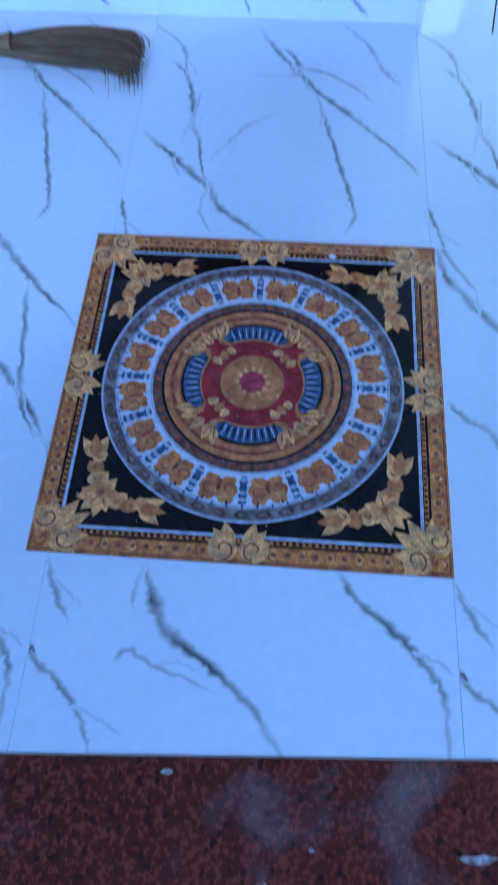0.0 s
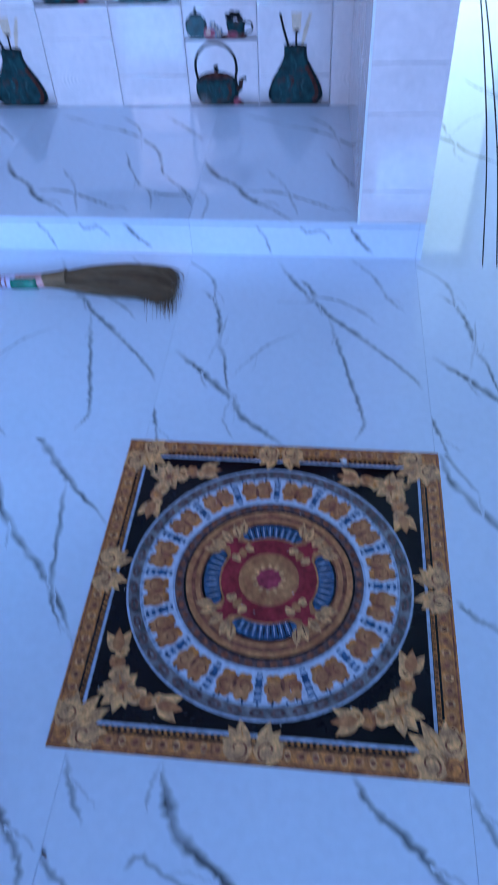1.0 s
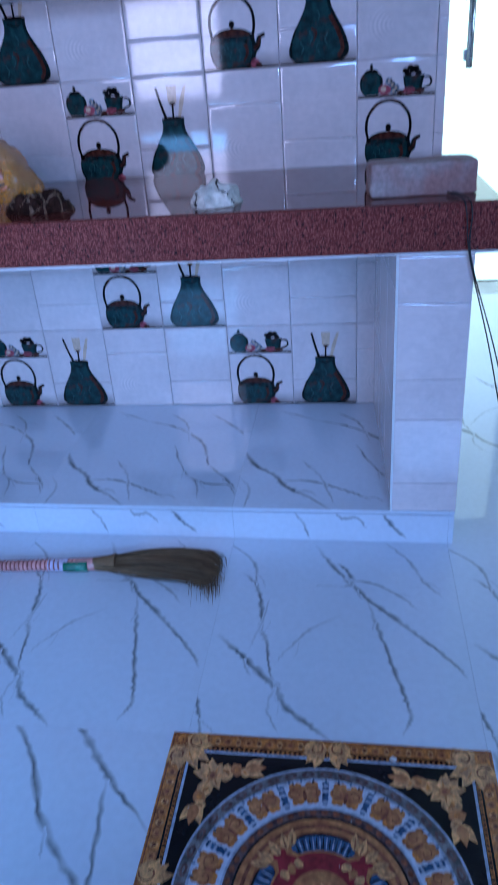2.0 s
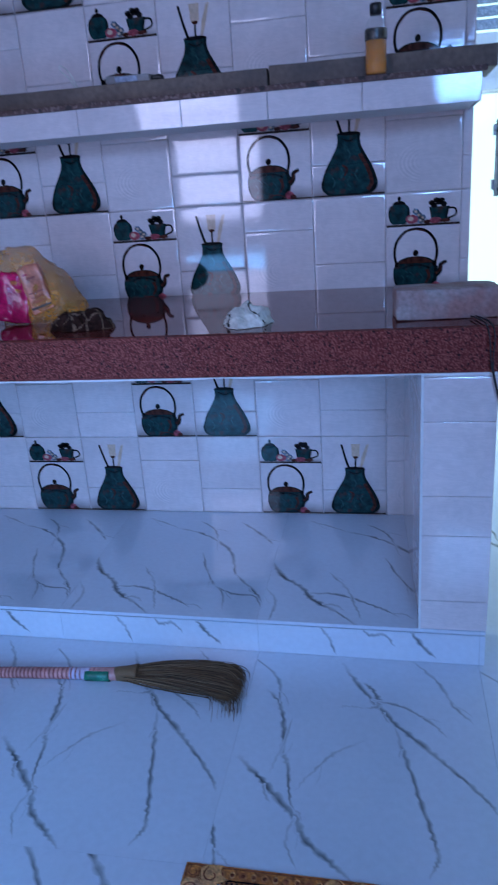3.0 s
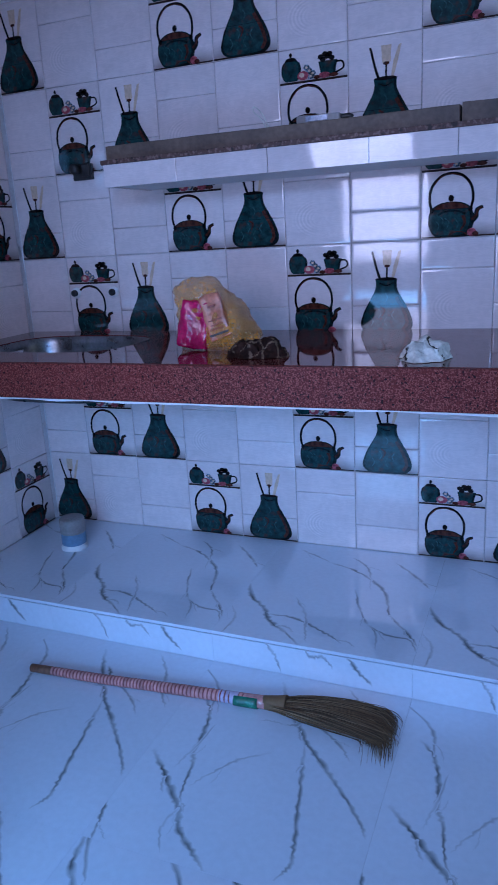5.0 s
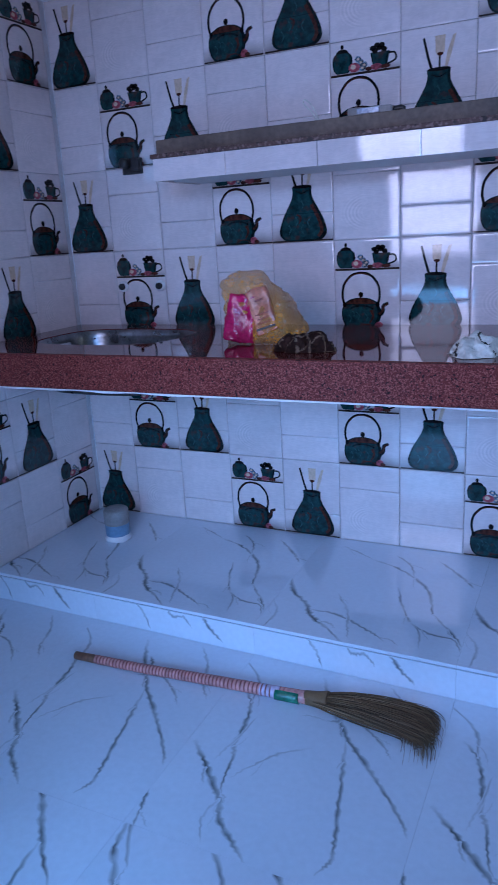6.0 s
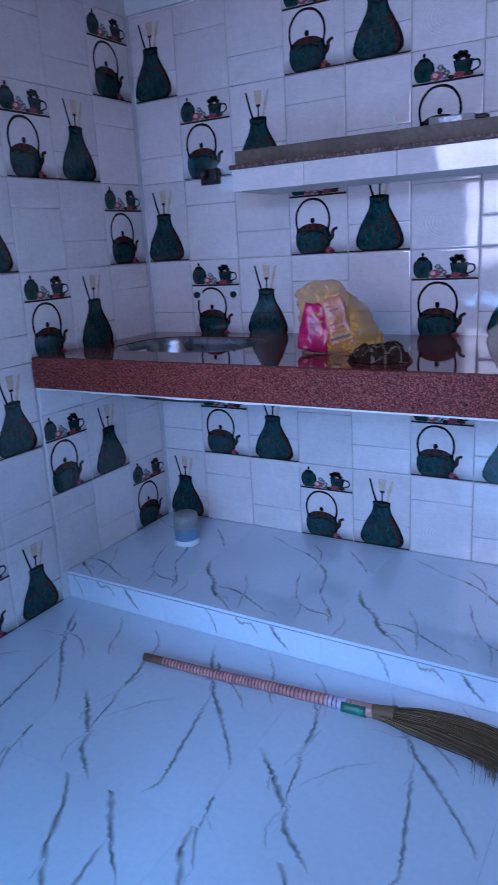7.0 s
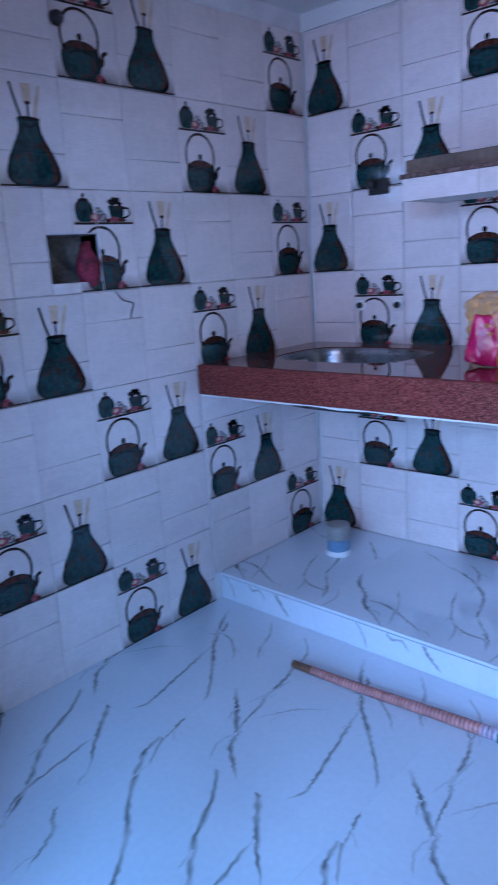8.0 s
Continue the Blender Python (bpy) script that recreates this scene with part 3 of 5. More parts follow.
def build_wall_tiles():
    for k in range(4):
        north_row(0.9 + ROW * k, k % 2 == 1)
    north_row(PLINTH, True)
    north_row(PLINTH + ROW, False, 0.3, 9)
    north_row(PLINTH + 2 * ROW, True, 0.19, 8)
    for k in range(4):
        if k == 1:
            # the row that the hole interrupts
            west_row(1.2, True, 0.0, 1.07)
            west_row(1.2, True, 1.07, 1.25, 0.032)
            west_row(1.2, True, 1.07, 1.25, 0.3, 0.172)
            west_row(1.2, True, 1.25, 2.28)
            continue
        west_row(0.9 + ROW * k, k % 2 == 1, 0.0, 2.28)
    west_row(PLINTH, True, 0.0, 0.69)
    west_row(PLINTH + ROW, False, 0.0, 0.69)
    west_row(PLINTH + 2 * ROW, True, 0.0, 0.69, 0.19)
    for k, z in enumerate((0.0, 0.3, 0.6)):
        west_row(z, k != 1, 0.69, 2.28)


# ---- veined floor and plinth tiles ----
def vein_strips(bm, layer, veins, z, rng, side=2):
    """Thin strips that carry the printed veins: dark in the middle, nothing at the rim."""
    twigs = []
    for pts, width, strength in veins:
        for _ in range(side):
            i = rng.randrange(len(pts) - 1)
            a, b = Vector(pts[i]), Vector(pts[i + 1])
            d = (b - a).normalized()
            s = Vector((-d.y, d.x)) * rng.choice((-1, 1))
            o = a.lerp(b, rng.random())
            ln = rng.uniform(0.03, 0.075)
            twigs.append(([tuple(o), tuple(o + d * ln * 0.5 + s * ln * 0.3), tuple(o + d * ln + s * ln * rng.uniform(0.2, 0.6))], width * 0.45, strength * 0.45))
    for pts, width, strength in veins + twigs:
        p = smooth_path(pts, 9)
        n = len(p)
        jag = [Vector((rng.uniform(-1, 1), rng.uniform(-1, 1), 0)) * 0.0024 for _ in p]
        p = [q + j for q, j in zip(p, jag)]
        z += 0.00001
        rows = []
        for i, q in enumerate(p):
            d = (p[min(i + 1, n - 1)] - p[max(i - 1, 0)]).normalized()
            s = Vector((-d.y, d.x, 0))
            u = i / (n - 1)
            w = width * 0.95 * (0.35 + 0.65 * math.sin(math.pi * min(1, 0.12 + 0.88 * u))) * rng.uniform(0.6, 1.3)
            vs = [bm.verts.new((q.x + s.x * w * k, q.y + s.y * w * k, z)) for k in (-2.0, -0.40, 0.40, 2.0)]
            fade = strength * min(1, 6 * u + 0.15, 6 * (1 - u) + 0.15)
            for v, a in zip(vs, (0, fade, fade * 0.8, 0)):
                v[layer] = a
            rows.append(vs)
        for a, b in zip(rows, rows[1:]):
            for k in range(3):
                bm.faces.new((a[k], b[k], b[k + 1], a[k + 1]))


def marble_tile(x0, x1, y0, y1, veins, seed, thick=0.011, side=1):
    """A tile with its print; the veins are cropped at its rim."""
    bm = bmesh.new()
    layer = bm.verts.layers.float.new("vein")
    vein_strips(bm, layer, veins, 0.00010, random.Random(seed), side)
    for co, no in (((x0 + 0.001, 0, 0), (-1, 0, 0)), ((x1 - 0.001, 0, 0), (1, 0, 0)), ((0, y0 + 0.001, 0), (0, -1, 0)), ((0, y1 - 0.001, 0), (0, 1, 0))):
        bmesh.ops.bisect_plane(bm, geom=bm.verts[:] + bm.edges[:] + bm.faces[:], plane_co=co, plane_no=no, clear_outer=True, dist=1e-6)
    for f in bm.faces:
        f.normal_update()
        if f.normal.z < 0:
            f.normal_flip()
    slab = bmesh.new()
    box(slab, x0 + 0.0002, x1 - 0.0002, y0 + 0.0002, y1 - 0.0002, -thick, 0, 0.0003)
    tmp = bpy.data.meshes.new("slab")
    slab.to_mesh(tmp)
    slab.free()
    bm.from_mesh(tmp)
    bpy.data.meshes.remove(tmp)
    return mesh_of(bm, "floor_tile", MARBLE)


# veins of one print, in metres from the tile's near right corner line
VEINS_FAR = [
    ([(-0.582, -1.09), (-0.522, -1.15), (-0.472, -1.205), (-0.432, -1.245), (-0.402, -1.30), (-0.342, -1.35), (-0.292, -1.395)], 0.0062, 1.0),
    ([(-0.552, -0.85), (-0.512, -0.90), (-0.487, -0.99), (-0.482, -1.06), (-0.462, -1.115), (-0.452, -1.18), (-0.432, -1.24)], 0.0044, 0.85),
    ([(-0.292, -1.01), (-0.362, -1.06), (-0.402, -1.115), (-0.442, -1.18)], 0.0032, 0.4),
    ([(-0.362, -0.72), (-0.332, -0.78), (-0.282, -0.86), (-0.222, -0.945), (-0.172, -1.00), (-0.102, -1.075), (-0.032, -1.16), (-0.012, -1.20)], 0.0054, 0.8),
    ([(-0.222, -0.96), (-0.197, -1.06), (-0.172, -1.17), (-0.152, -1.25), (-0.142, -1.31), (-0.162, -1.36)], 0.0042, 0.8),
    ([(-0.302, -0.80), (-0.272, -0.835), (-0.262, -0.885), (-0.297, -0.90)], 0.0048, 0.8),
    ([(-0.282, -0.865), (-0.192, -0.89), (-0.132, -0.94), (-0.102, -0.98)], 0.0034, 0.6),
    ([(-0.612, -1.245), (-0.597, -1.30), (-0.582, -1.345), (-0.572, -1.40)], 0.0038, 0.8),
    ([(-0.502, -1.13), (-0.487, -1.06), (-0.472, -0.95)], 0.0030, 0.45),
    ([(-0.612, -0.715), (-0.532, -0.80), (-0.512, -0.90)], 0.0038, 0.6),
    ([(-0.172, -0.70), (-0.112, -0.78), (-0.072, -0.88), (-0.032, -0.93)], 0.0036, 0.55),
    ([(-0.432, -1.245), (-0.442, -1.31), (-0.412, -1.37)], 0.0030, 0.5),
]
VEINS_NEAR = [
    ([(-0.455, -2.02), (-0.44, -2.06), (-0.41, -2.12), (-0.35, -2.16), (-0.29, -2.21), (-0.225, -2.29)], 0.0070, 1.0),
    ([(-0.165, -2.02), (-0.14, -2.06), (-0.09, -2.10), (-0.045, -2.15), (-0.022, -2.19), (-0.02, -2.29)], 0.0050, 0.9),
    ([(-0.60, -2.02), (-0.58, -2.07), (-0.55, -2.12)], 0.0045, 0.6),
    ([(-0.60, -2.15), (-0.59, -2.17), (-0.54, -2.21), (-0.51, -2.25), (-0.49, -2.29)], 0.0045, 0.85),
    ([(-0.48, -2.17), (-0.46, -2.15), (-0.42, -2.17), (-0.33, -2.20)], 0.0035, 0.5),
    ([(-0.59, -1.37), (-0.57, -1.46), (-0.47, -1.59), (-0.36, -1.69), (-0.28, -1.80), (-0.24, -1.90)], 0.0060, 0.9),
    ([(-0.39, -1.36), (-0.31, -1.46), (-0.24, -1.59), (-0.13, -1.71), (-0.08, -1.77), (-0.03, -1.86)], 0.0055, 0.9),
    ([(-0.27, -1.34), (-0.20, -1.42), (-0.13, -1.50), (-0.03, -1.60)], 0.0060, 0.9),
    ([(-0.14, -1.50), (-0.12, -1.64), (-0.10, -1.75), (-0.06, -1.83)], 0.0040, 0.8),
    ([(-0.60, -1.26), (-0.58, -1.38), (-0.52, -1.49)], 0.0050, 0.8),
    ([(-0.59, -1.72), (-0.56, -1.75), (-0.52, -1.78), (-0.47, -1.88)], 0.0045, 0.8),
]
VEINS_PLINTH = [
    ([(-0.60, -0.365), (-0.56, -0.45), (-0.49, -0.515), (-0.455, -0.575), (-0.39, -0.625), (-0.32, -0.685)], 0.0070, 1.0),
    ([(-0.47, -0.54), (-0.38, -0.545), (-0.27, -0.60), (-0.21, -0.64)], 0.0040, 0.85),
    ([(-0.38, -0.14), (-0.30, -0.17), (-0.22, -0.225), (-0.15, -0.315), (-0.115, -0.43), (-0.09, -0.48)], 0.0045, 0.85),
    ([(-0.31, -0.08), (-0.25, -0.14), (-0.21, -0.235)], 0.0040, 0.7),
    ([(-0.11, -0.45), (-0.04, -0.535), (0.0, -0.60)], 0.0045, 0.85),
    ([(-0.25, -0.31), (-0.215, -0.41), (-0.17, -0.505), (-0.13, -0.555), (-0.11, -0.645)], 0.0036, 0.7),
    ([(-0.17, -0.515), (-0.10, -0.56), (-0.03, -0.57), (0.0, -0.625)], 0.0036, 0.75),
    ([(-0.16, -0.08), (-0.07, -0.175), (-0.02, -0.245)], 0.0046, 0.8),
    ([(-0.42, -0.415), (-0.36, -0.51), (-0.33, -0.60), (-0.31, -0.66)], 0.0034, 0.55),
    ([(-0.52, -0.06), (-0.44, -0.10), (-0.38, -0.14)], 0.0034, 0.6),
    ([(-0.60, -0.52), (-0.56, -0.60), (-0.57, -0.69)], 0.0034, 0.5),
]
JOINT = 2.252
END = 2.266


def build_floor():
    far = marble_tile(-0.6, 0, -1.384, -0.184, VEINS_FAR, 1)
    near = marble_tile(-0.6, 0, -2.335, -1.384, VEINS_NEAR, 2)
    rear = marble_tile(-0.6, 0, -0.184, 1.016, [([(x, y + 1.2) for x, y in p], w, s) for p, w, s in VEINS_FAR], 3)
    last = marble_tile(-0.6, 0, 1.016, 1.62, [], 3)
    for k in range(-4, 4):
        for me in (far, near) if k >= 0 else (far, near, rear, last):
            ob = new("floor_tile", me)
            ob.location = (JOINT - 0.6 * k, 0, 0)
            ob.parent = floor
    me = marble_tile(-0.6, 0, -5.0, -2.72, [], 7)
    for k in range(-4, 4):
        ob = new("floor_tile", me)
        ob.location = (JOINT - 0.6 * k, 0, 0)
        ob.parent = floor


def front(x):
    return -0.666 - 0.0155 * x


def build_plinth():
    body = boxed(0, END - 0.0105, -0.674, 0, 0, PLINTH - 0.011)
    for v in body.verts:
        if v.co.y < -0.5:
            v.co.y = front(v.co.x) + 0.0105
    plinth = tagged(part("plinth", body, GROUT), "low tiled plinth of white veined marble tiles under the worktop", "plinth", kind="structure")
    for k in range(-1, 4):
        x1 = 0.014 if k < 0 else 0
        x0 = 0.0 if k < 0 else -0.6 if k < 3 else -0.452
        me = marble_tile(x0, x1, -0.684, 0, VEINS_PLINTH if k >= 0 else [], 11, 0.010)
        off = JOINT - 0.6 * max(k, 0)
        for v in me.vertices:
            if v.co.y < -0.6:
                v.co.y += (front(v.co.x + off) + 0.684) * (-0.6 - v.co.y) / 0.084
        ob = new("top_tile", me)
        ob.location = (off, 0, PLINTH)
        ob.parent = plinth
    fronts = [([(-0.43, -0.005), (-0.40, -0.045), (-0.38, -0.10)], 0.0035, 0.7), ([(-0.18, -0.01), (-0.15, -0.05), (-0.11, -0.09)], 0.0050, 0.9),
              ([(-0.31, -0.002), (-0.29, -0.03), (-0.25, -0.025), (-0.22, -0.06)], 0.004, 0.7)]
    for k in range(-1, 4):
        x1 = 0.014 if k < 0 else 0
        x0 = 0.0 if k < 0 else -0.6 if k < 3 else -0.452
        ob = new("riser_tile", marble_tile(x0, x1, -PLINTH + 0.001, -0.0135, fronts if k >= 0 else [], 20 + k, 0.010, 0))
        ob.parent = plinth
        off = JOINT - 0.6 * max(k, 0)
        ob.matrix_world = Matrix.Translation((off, front(off), PLINTH)) @ Matrix.Rotation(radians(-0.89), 4, "Z") @ Matrix.Rotation(radians(90), 4, "X")
    ob = new("riser_tile", marble_tile(-0.690, 0, -PLINTH + 0.001, -0.0135, [], 30, 0.010))
    ob.parent = plinth
    ob.matrix_world = Matrix.Translation((END, 0, PLINTH)) @ Matrix.Rotation(radians(90), 4, "Z") @ Matrix.Rotation(radians(90), 4, "X")
    return plinth


def build_pier():
    def askew(bm):
        for v in bm.verts:
            if v.co.x < 2.15:
                v.co.x -= 0.043 * (v.co.y + 0.70)
        return bm

    pier = tagged(part("pier", askew(boxed(2.106, 2.2595, -0.689, 0, PLINTH + 0.001, 0.811)), GROUT),
                  "tiled upright pier carrying the end of the worktop", "pier", kind="structure")
    levels = (PLINTH, 0.194, 0.384, 0.494, 0.689, 0.80, 0.811)
    for a, b in zip(levels, levels[1:]):
        ob = part("tile", boxed(2.097, 2.268, -0.698, -0.6895, a + 0.0007, b - 0.0007, 0.0015), GLAZE, pier)
    for a, b in ((PLINTH, 0.406), (0.406, 0.706), (0.706, 0.811)):
        for y0, y1 in ((-0.6885, -0.452), (-0.452, -0.226), (-0.226, -0.001)):
            part("tile", askew(boxed(2.097, 2.1055, y0, y1 - 0.001, a + 0.0007, b - 0.0007, 0.0012)), GLAZE, pier)
            part("tile", boxed(2.26, 2.268, y0, y1 - 0.001, a + 0.0007, b - 0.0007, 0.0012), GLAZE, pier)
    part("edge_strip", boxed(2.0925, 2.0985, -0.7, -0.693, PLINTH, 0.811, 0.0008), PAINT, pier, "white edge strip")
    return pier


# ---- worktop, sink and wall shelf ----
def build_worktop():
    top = empty("worktop", 1.15, -0.34, 0.925)
    tagged(top, "speckled dark red granite worktop with a thick rough edge", "worktop")
    inv = Matrix.Translation((-1.15, 0.34, -0.925))
    bm = bmesh.new()
    # slab with an oval cut-out for the basin
    seg = 48
    rims = []
    for z in (0.885, 0.917):
        outer, inner = [], []
        for k in range(seg):
            a = 2 * math.pi * (k + 0.5) / seg
            cx, sy = math.cos(a), math.sin(a)
            inner.append(bm.verts.new((0.40 + 0.272 * math.copysign(abs(cx) ** 0.62, cx), -0.315 + 0.196 * math.copysign(abs(sy) ** 0.62, sy), z)))
            t = min((1.922 if cx > 0 else 0.40) / max(abs(cx), 1e-6), (0.315 if sy > 0 else 0.369) / max(abs(sy), 1e-6))
            outer.append(bm.verts.new((0.40 + cx * t, -0.315 + sy * t, z)))
        rims.append((outer, inner))
    for k in range(seg):
        m = (k + 1) % seg
        for (outer, inner), flip in zip(rims, (True, False)):
            f = [outer[k], outer[m], inner[m], inner[k]]
            bm.faces.new(f[::-1] if flip else f)
        bm.faces.new((rims[0][1][m], rims[0][1][k], rims[1][1][k], rims[1][1][m]))
    for x0, y0, x1, y1 in ((0.0, -0.684, 2.322, -0.684), (2.322, -0.684, 2.322, 0.0), (2.322, 0.0, 0.0, 0.0), (0.0, 0.0, 0.0, -0.684)):
        bm.faces.new([bm.verts.new(p) for p in ((x0, y0, 0.885), (x1, y1, 0.885), (x1, y1, 0.917), (x0, y0, 0.917))])
    for x, y in ((2.322, 0.0), (0.0, 0.0), (0.0, -0.684), (2.322, -0.684)):
        for outer, _ in rims:
            near = [v for v in outer if (v.co.x > 0.40) == (x > 0.40) and (v.co.y > -0.315) == (y > -0.315)]
            a = max((v for v in near if abs(v.co.y - y) < 1e-4), key=lambda v: -abs(v.co.x - x))
            b = max((v for v in near if abs(v.co.x - x) < 1e-4), key=lambda v: -abs(v.co.y - y))
            f = bm.faces.new((a, b, bm.verts.new((x, y, a.co.z))))
            f.normal_update()
            if f.normal.z < 0:
                f.normal_flip()
    bm.transform(inv)
    part("slab", bm, GRANITE_TOP, top, "polished granite surface")
    bm = boxed(0.0, 2.328, -0.702, -0.6845, 0.811, 0.9165, 0.003)
    bm.transform(inv)
    part("front_edge", bm, GRANITE_EDGE, top, "rough speckled granite edge")
    bm = boxed(0.0, 2.318, -0.700, -0.684, 0.8055, 0.8105, 0.001)
    bmesh.ops.subdivide_edges(bm, edges=[e for e in bm.edges if e.calc_length() > 0.3], cuts=60, use_grid_fill=True)
    for v in bm.verts:
        if v.co.z < 0.808:
            v.co.z += 0.004 * noise.noise(Vector((v.co.x * 9, 0, 4)))
    bm.transform(inv)
    part("plaster_lip", bm, PAINT, top, "ragged white plaster line under the edge")
    bm = boxed(0.0, 2.318, -0.6835, 0.0, 0.818, 0.884)
    bmesh.ops.delete(bm, geom=bm.faces[:], context="FACES")
    for a in ((0.0, 0.14, -0.6835, 0.0), (0.72, 2.318, -0.6835, 0.0), (0.14, 0.72, -0.6835, -0.52), (0.14, 0.72, -0.11, 0.0)):
        box(bm, a[0], a[1], a[2], a[3], 0.818, 0.884)
    bm.transform(inv)
    part("concrete_base", bm, PLASTER, top, "painted concrete slab underneath")
    return top


STEEL = material("steel", (0.26, 0.26, 0.27), 0.28, metal=1.0, scale=20, vary=0.15, bump=0.05)


def build_sink():
    sink = empty("sink", 0.40, -0.315, 0.917)
    tagged(sink, "oval stainless steel sink basin set under the granite", "sink")
    bm = bmesh.new()
    prof = [(0.994, -0.003), (0.985, -0.006), (0.970, -0.03), (0.94, -0.14), (0.86, -0.175), (0.2, -0.185), (0.09, -0.186)]
    rings = []
    seg = 48
    for f, z in prof:
        ring = []
        for k in range(seg):
            a = 2 * math.pi * k / seg
            c, s = math.cos(a), math.sin(a)
            ring.append(bm.verts.new((0.272 * f * math.copysign(abs(c) ** 0.62, c), 0.196 * f * math.copysign(abs(s) ** 0.62, s), z)))
        rings.append(ring)
    for a, b in zip(rings, rings[1:]):
        for k in range(seg):
            bm.faces.new((a[k], b[k], b[(k + 1) % seg], a[(k + 1) % seg])).smooth = True
    part("basin", bm, STEEL, sink)
    bm = lathe(bmesh.new(), [(0.001, -0.1845), (0.02, -0.1845), (0.028, -0.182), (0.03, -0.1855)], 20)
    part("drain", bm, STEEL, sink, "round steel drain")
    return sink


PLANK = material("weathered_plank", (0.17, 0.115, 0.085), 0.6, scale=7, vary=0.22, fine=70, bump=0.6, tint=(0.10, 0.068, 0.052))


def build_plank(x0, x1, y0, h):
    """A weathered plank lying on the shelf, with sawn ends and slight wear."""
    th = tagged(empty("wooden_plank", (x0 + x1) / 2, -0.12, 1.4985), "weathered grey-brown wooden plank lying on the wall shelf", "plank", "planks on the shelf")
    w = (x1 - x0) / 2
    bm = boxed(-w, w, y0 + 0.12, 0.115, 0.0005, h, 0.003)
    bmesh.ops.subdivide_edges(bm, edges=[e for e in bm.edges if e.calc_length() > 0.3], cuts=30, use_grid_fill=True)
    crumple(bm, 0.0016, 9, int(x0 * 10))
    part("board", bm, PLANK, th)
    return th


RAW_EDGE = granite("raw_edge", (0.10, 0.045, 0.035), (0.22, 0.13, 0.11), (0.03, 0.015, 0.012), 0.6, 90)


def build_shelf():
    shelf = empty("wall_shelf", 1.43, -0.15, 1.42)
    tagged(shelf, "wall shelf with white tiled front and thin granite top", "shelf")
    inv = Matrix.Translation((-1.43, 0.15, -1.42))

    def add(name, bm, mat, label=""):
        bm.transform(inv)
        return part(name, bm, mat, shelf, label)

    add("core", boxed(0.608, 2.245, -0.292, -0.001, 1.42, 1.484), PAINT, "white painted slab")
    xs = [0.60, 0.86, 1.16, 1.46, 1.70, 1.95, 2.25]
    for a, b in zip(xs, xs[1:]):
        add("front_tile", boxed(a + 0.0008, b - 0.0008, -0.3005, -0.2925, 1.416, 1.4845, 0.0015), GLAZE)
    add("end_tile", boxed(0.60, 0.6075, -0.291, -0.002, 1.417, 1.484, 0.0012), GLAZE)
    add("end_tile", boxed(2.2455, 2.25, -0.291, -0.002, 1.417, 1.484, 0.0012), GLAZE)
    add("top_slab", boxed(0.594, 2.262, -0.306, -0.001, 1.4845, 1.4985, 0.002), RAW_EDGE, "thin unpolished granite slab")
    return shelf


# ---- the printed floor medallion ----
GOLD = material("print_gold", (0.70, 0.24, 0.06), 0.06, scale=60, vary=0.3, fine=240, bump=0, tint=(0.27, 0.09, 0.035))
GOLD_PALE = material("print_pale_gold", (0.90, 0.43, 0.16), 0.06, scale=50, vary=0.25, fine=200, bump=0, tint=(0.44, 0.20, 0.09))
RUST = material("print_rust", (0.34, 0.10, 0.05), 0.06, scale=70, vary=0.3, fine=200, bump=0)
JET = material("print_jet", (0.006, 0.007, 0.010), 0.06, scale=12, vary=0.3, bump=0)
CRIMSON = material("print_crimson", (0.38, 0.028, 0.036), 0.06, scale=30, vary=0.2, bump=0)
PINK = material("print_pink", (0.46, 0.05, 0.08), 0.06, scale=60, vary=0.2, bump=0)
ORANGE = material("print_orange", (0.60, 0.235, 0.085), 0.06, scale=40, vary=0.25, bump=0, tint=(0.36, 0.115, 0.045))
STEELBLUE = material("print_blue", (0.055, 0.13, 0.24), 0.10, scale=90, vary=0.3, bump=0, tint=(0.02, 0.045, 0.10))
PALEBLUE = material("print_pale_blue", (0.42, 0.48, 0.60), 0.10, scale=60, vary=0.15, bump=0)
GREYBAND = material("print_grey_band", (0.22, 0.20, 0.20), 0.06, scale=45, vary=0.3, bump=0, tint=(0.06, 0.055, 0.055))
PLUM = material("print_plum", (0.16, 0.085, 0.075), 0.06, scale=60, vary=0.3, bump=0, tint=(0.07, 0.033, 0.033))
JET.node_tree.nodes["Principled BSDF"].inputs["Specular IOR Level"].default_value = 0.25
RINGWHITE = material("print_ring_white", (0.60, 0.64, 0.74), 0.10, scale=60, vary=0.08, bump=0)
DIRT = material("white_paint_speck", (0.75, 0.76, 0.78), 0.6, bump=0.2)


def flat(bm, pts, z, mi):
    f = bm.faces.new([bm.verts.new((x, y, z)) for x, y in pts])
    f.material_index = mi
    f.normal_update()
    if f.normal.z < 0:
        f.normal_flip()


def ring(bm, r0, r1, z, mi, n=96, a0=0.0, a1=2 * math.pi):
    for k in range(n):
        a, b = a0 + (a1 - a0) * k / n, a0 + (a1 - a0) * (k + 1) / n
        pts = [(r1 * math.cos(a), r1 * math.sin(a)), (r1 * math.cos(b), r1 * math.sin(b))]
        pts += [(r0 * math.cos(b), r0 * math.sin(b)), (r0 * math.cos(a), r0 * math.sin(a))] if r0 else [(0, 0)]
        flat(bm, pts, z, mi)


def turned(pts, a, dx=0.0, dy=0.0):
    c, s = math.cos(a), math.sin(a)
    return [(x * c - y * s + dx, x * s + y * c + dy) for x, y in pts]


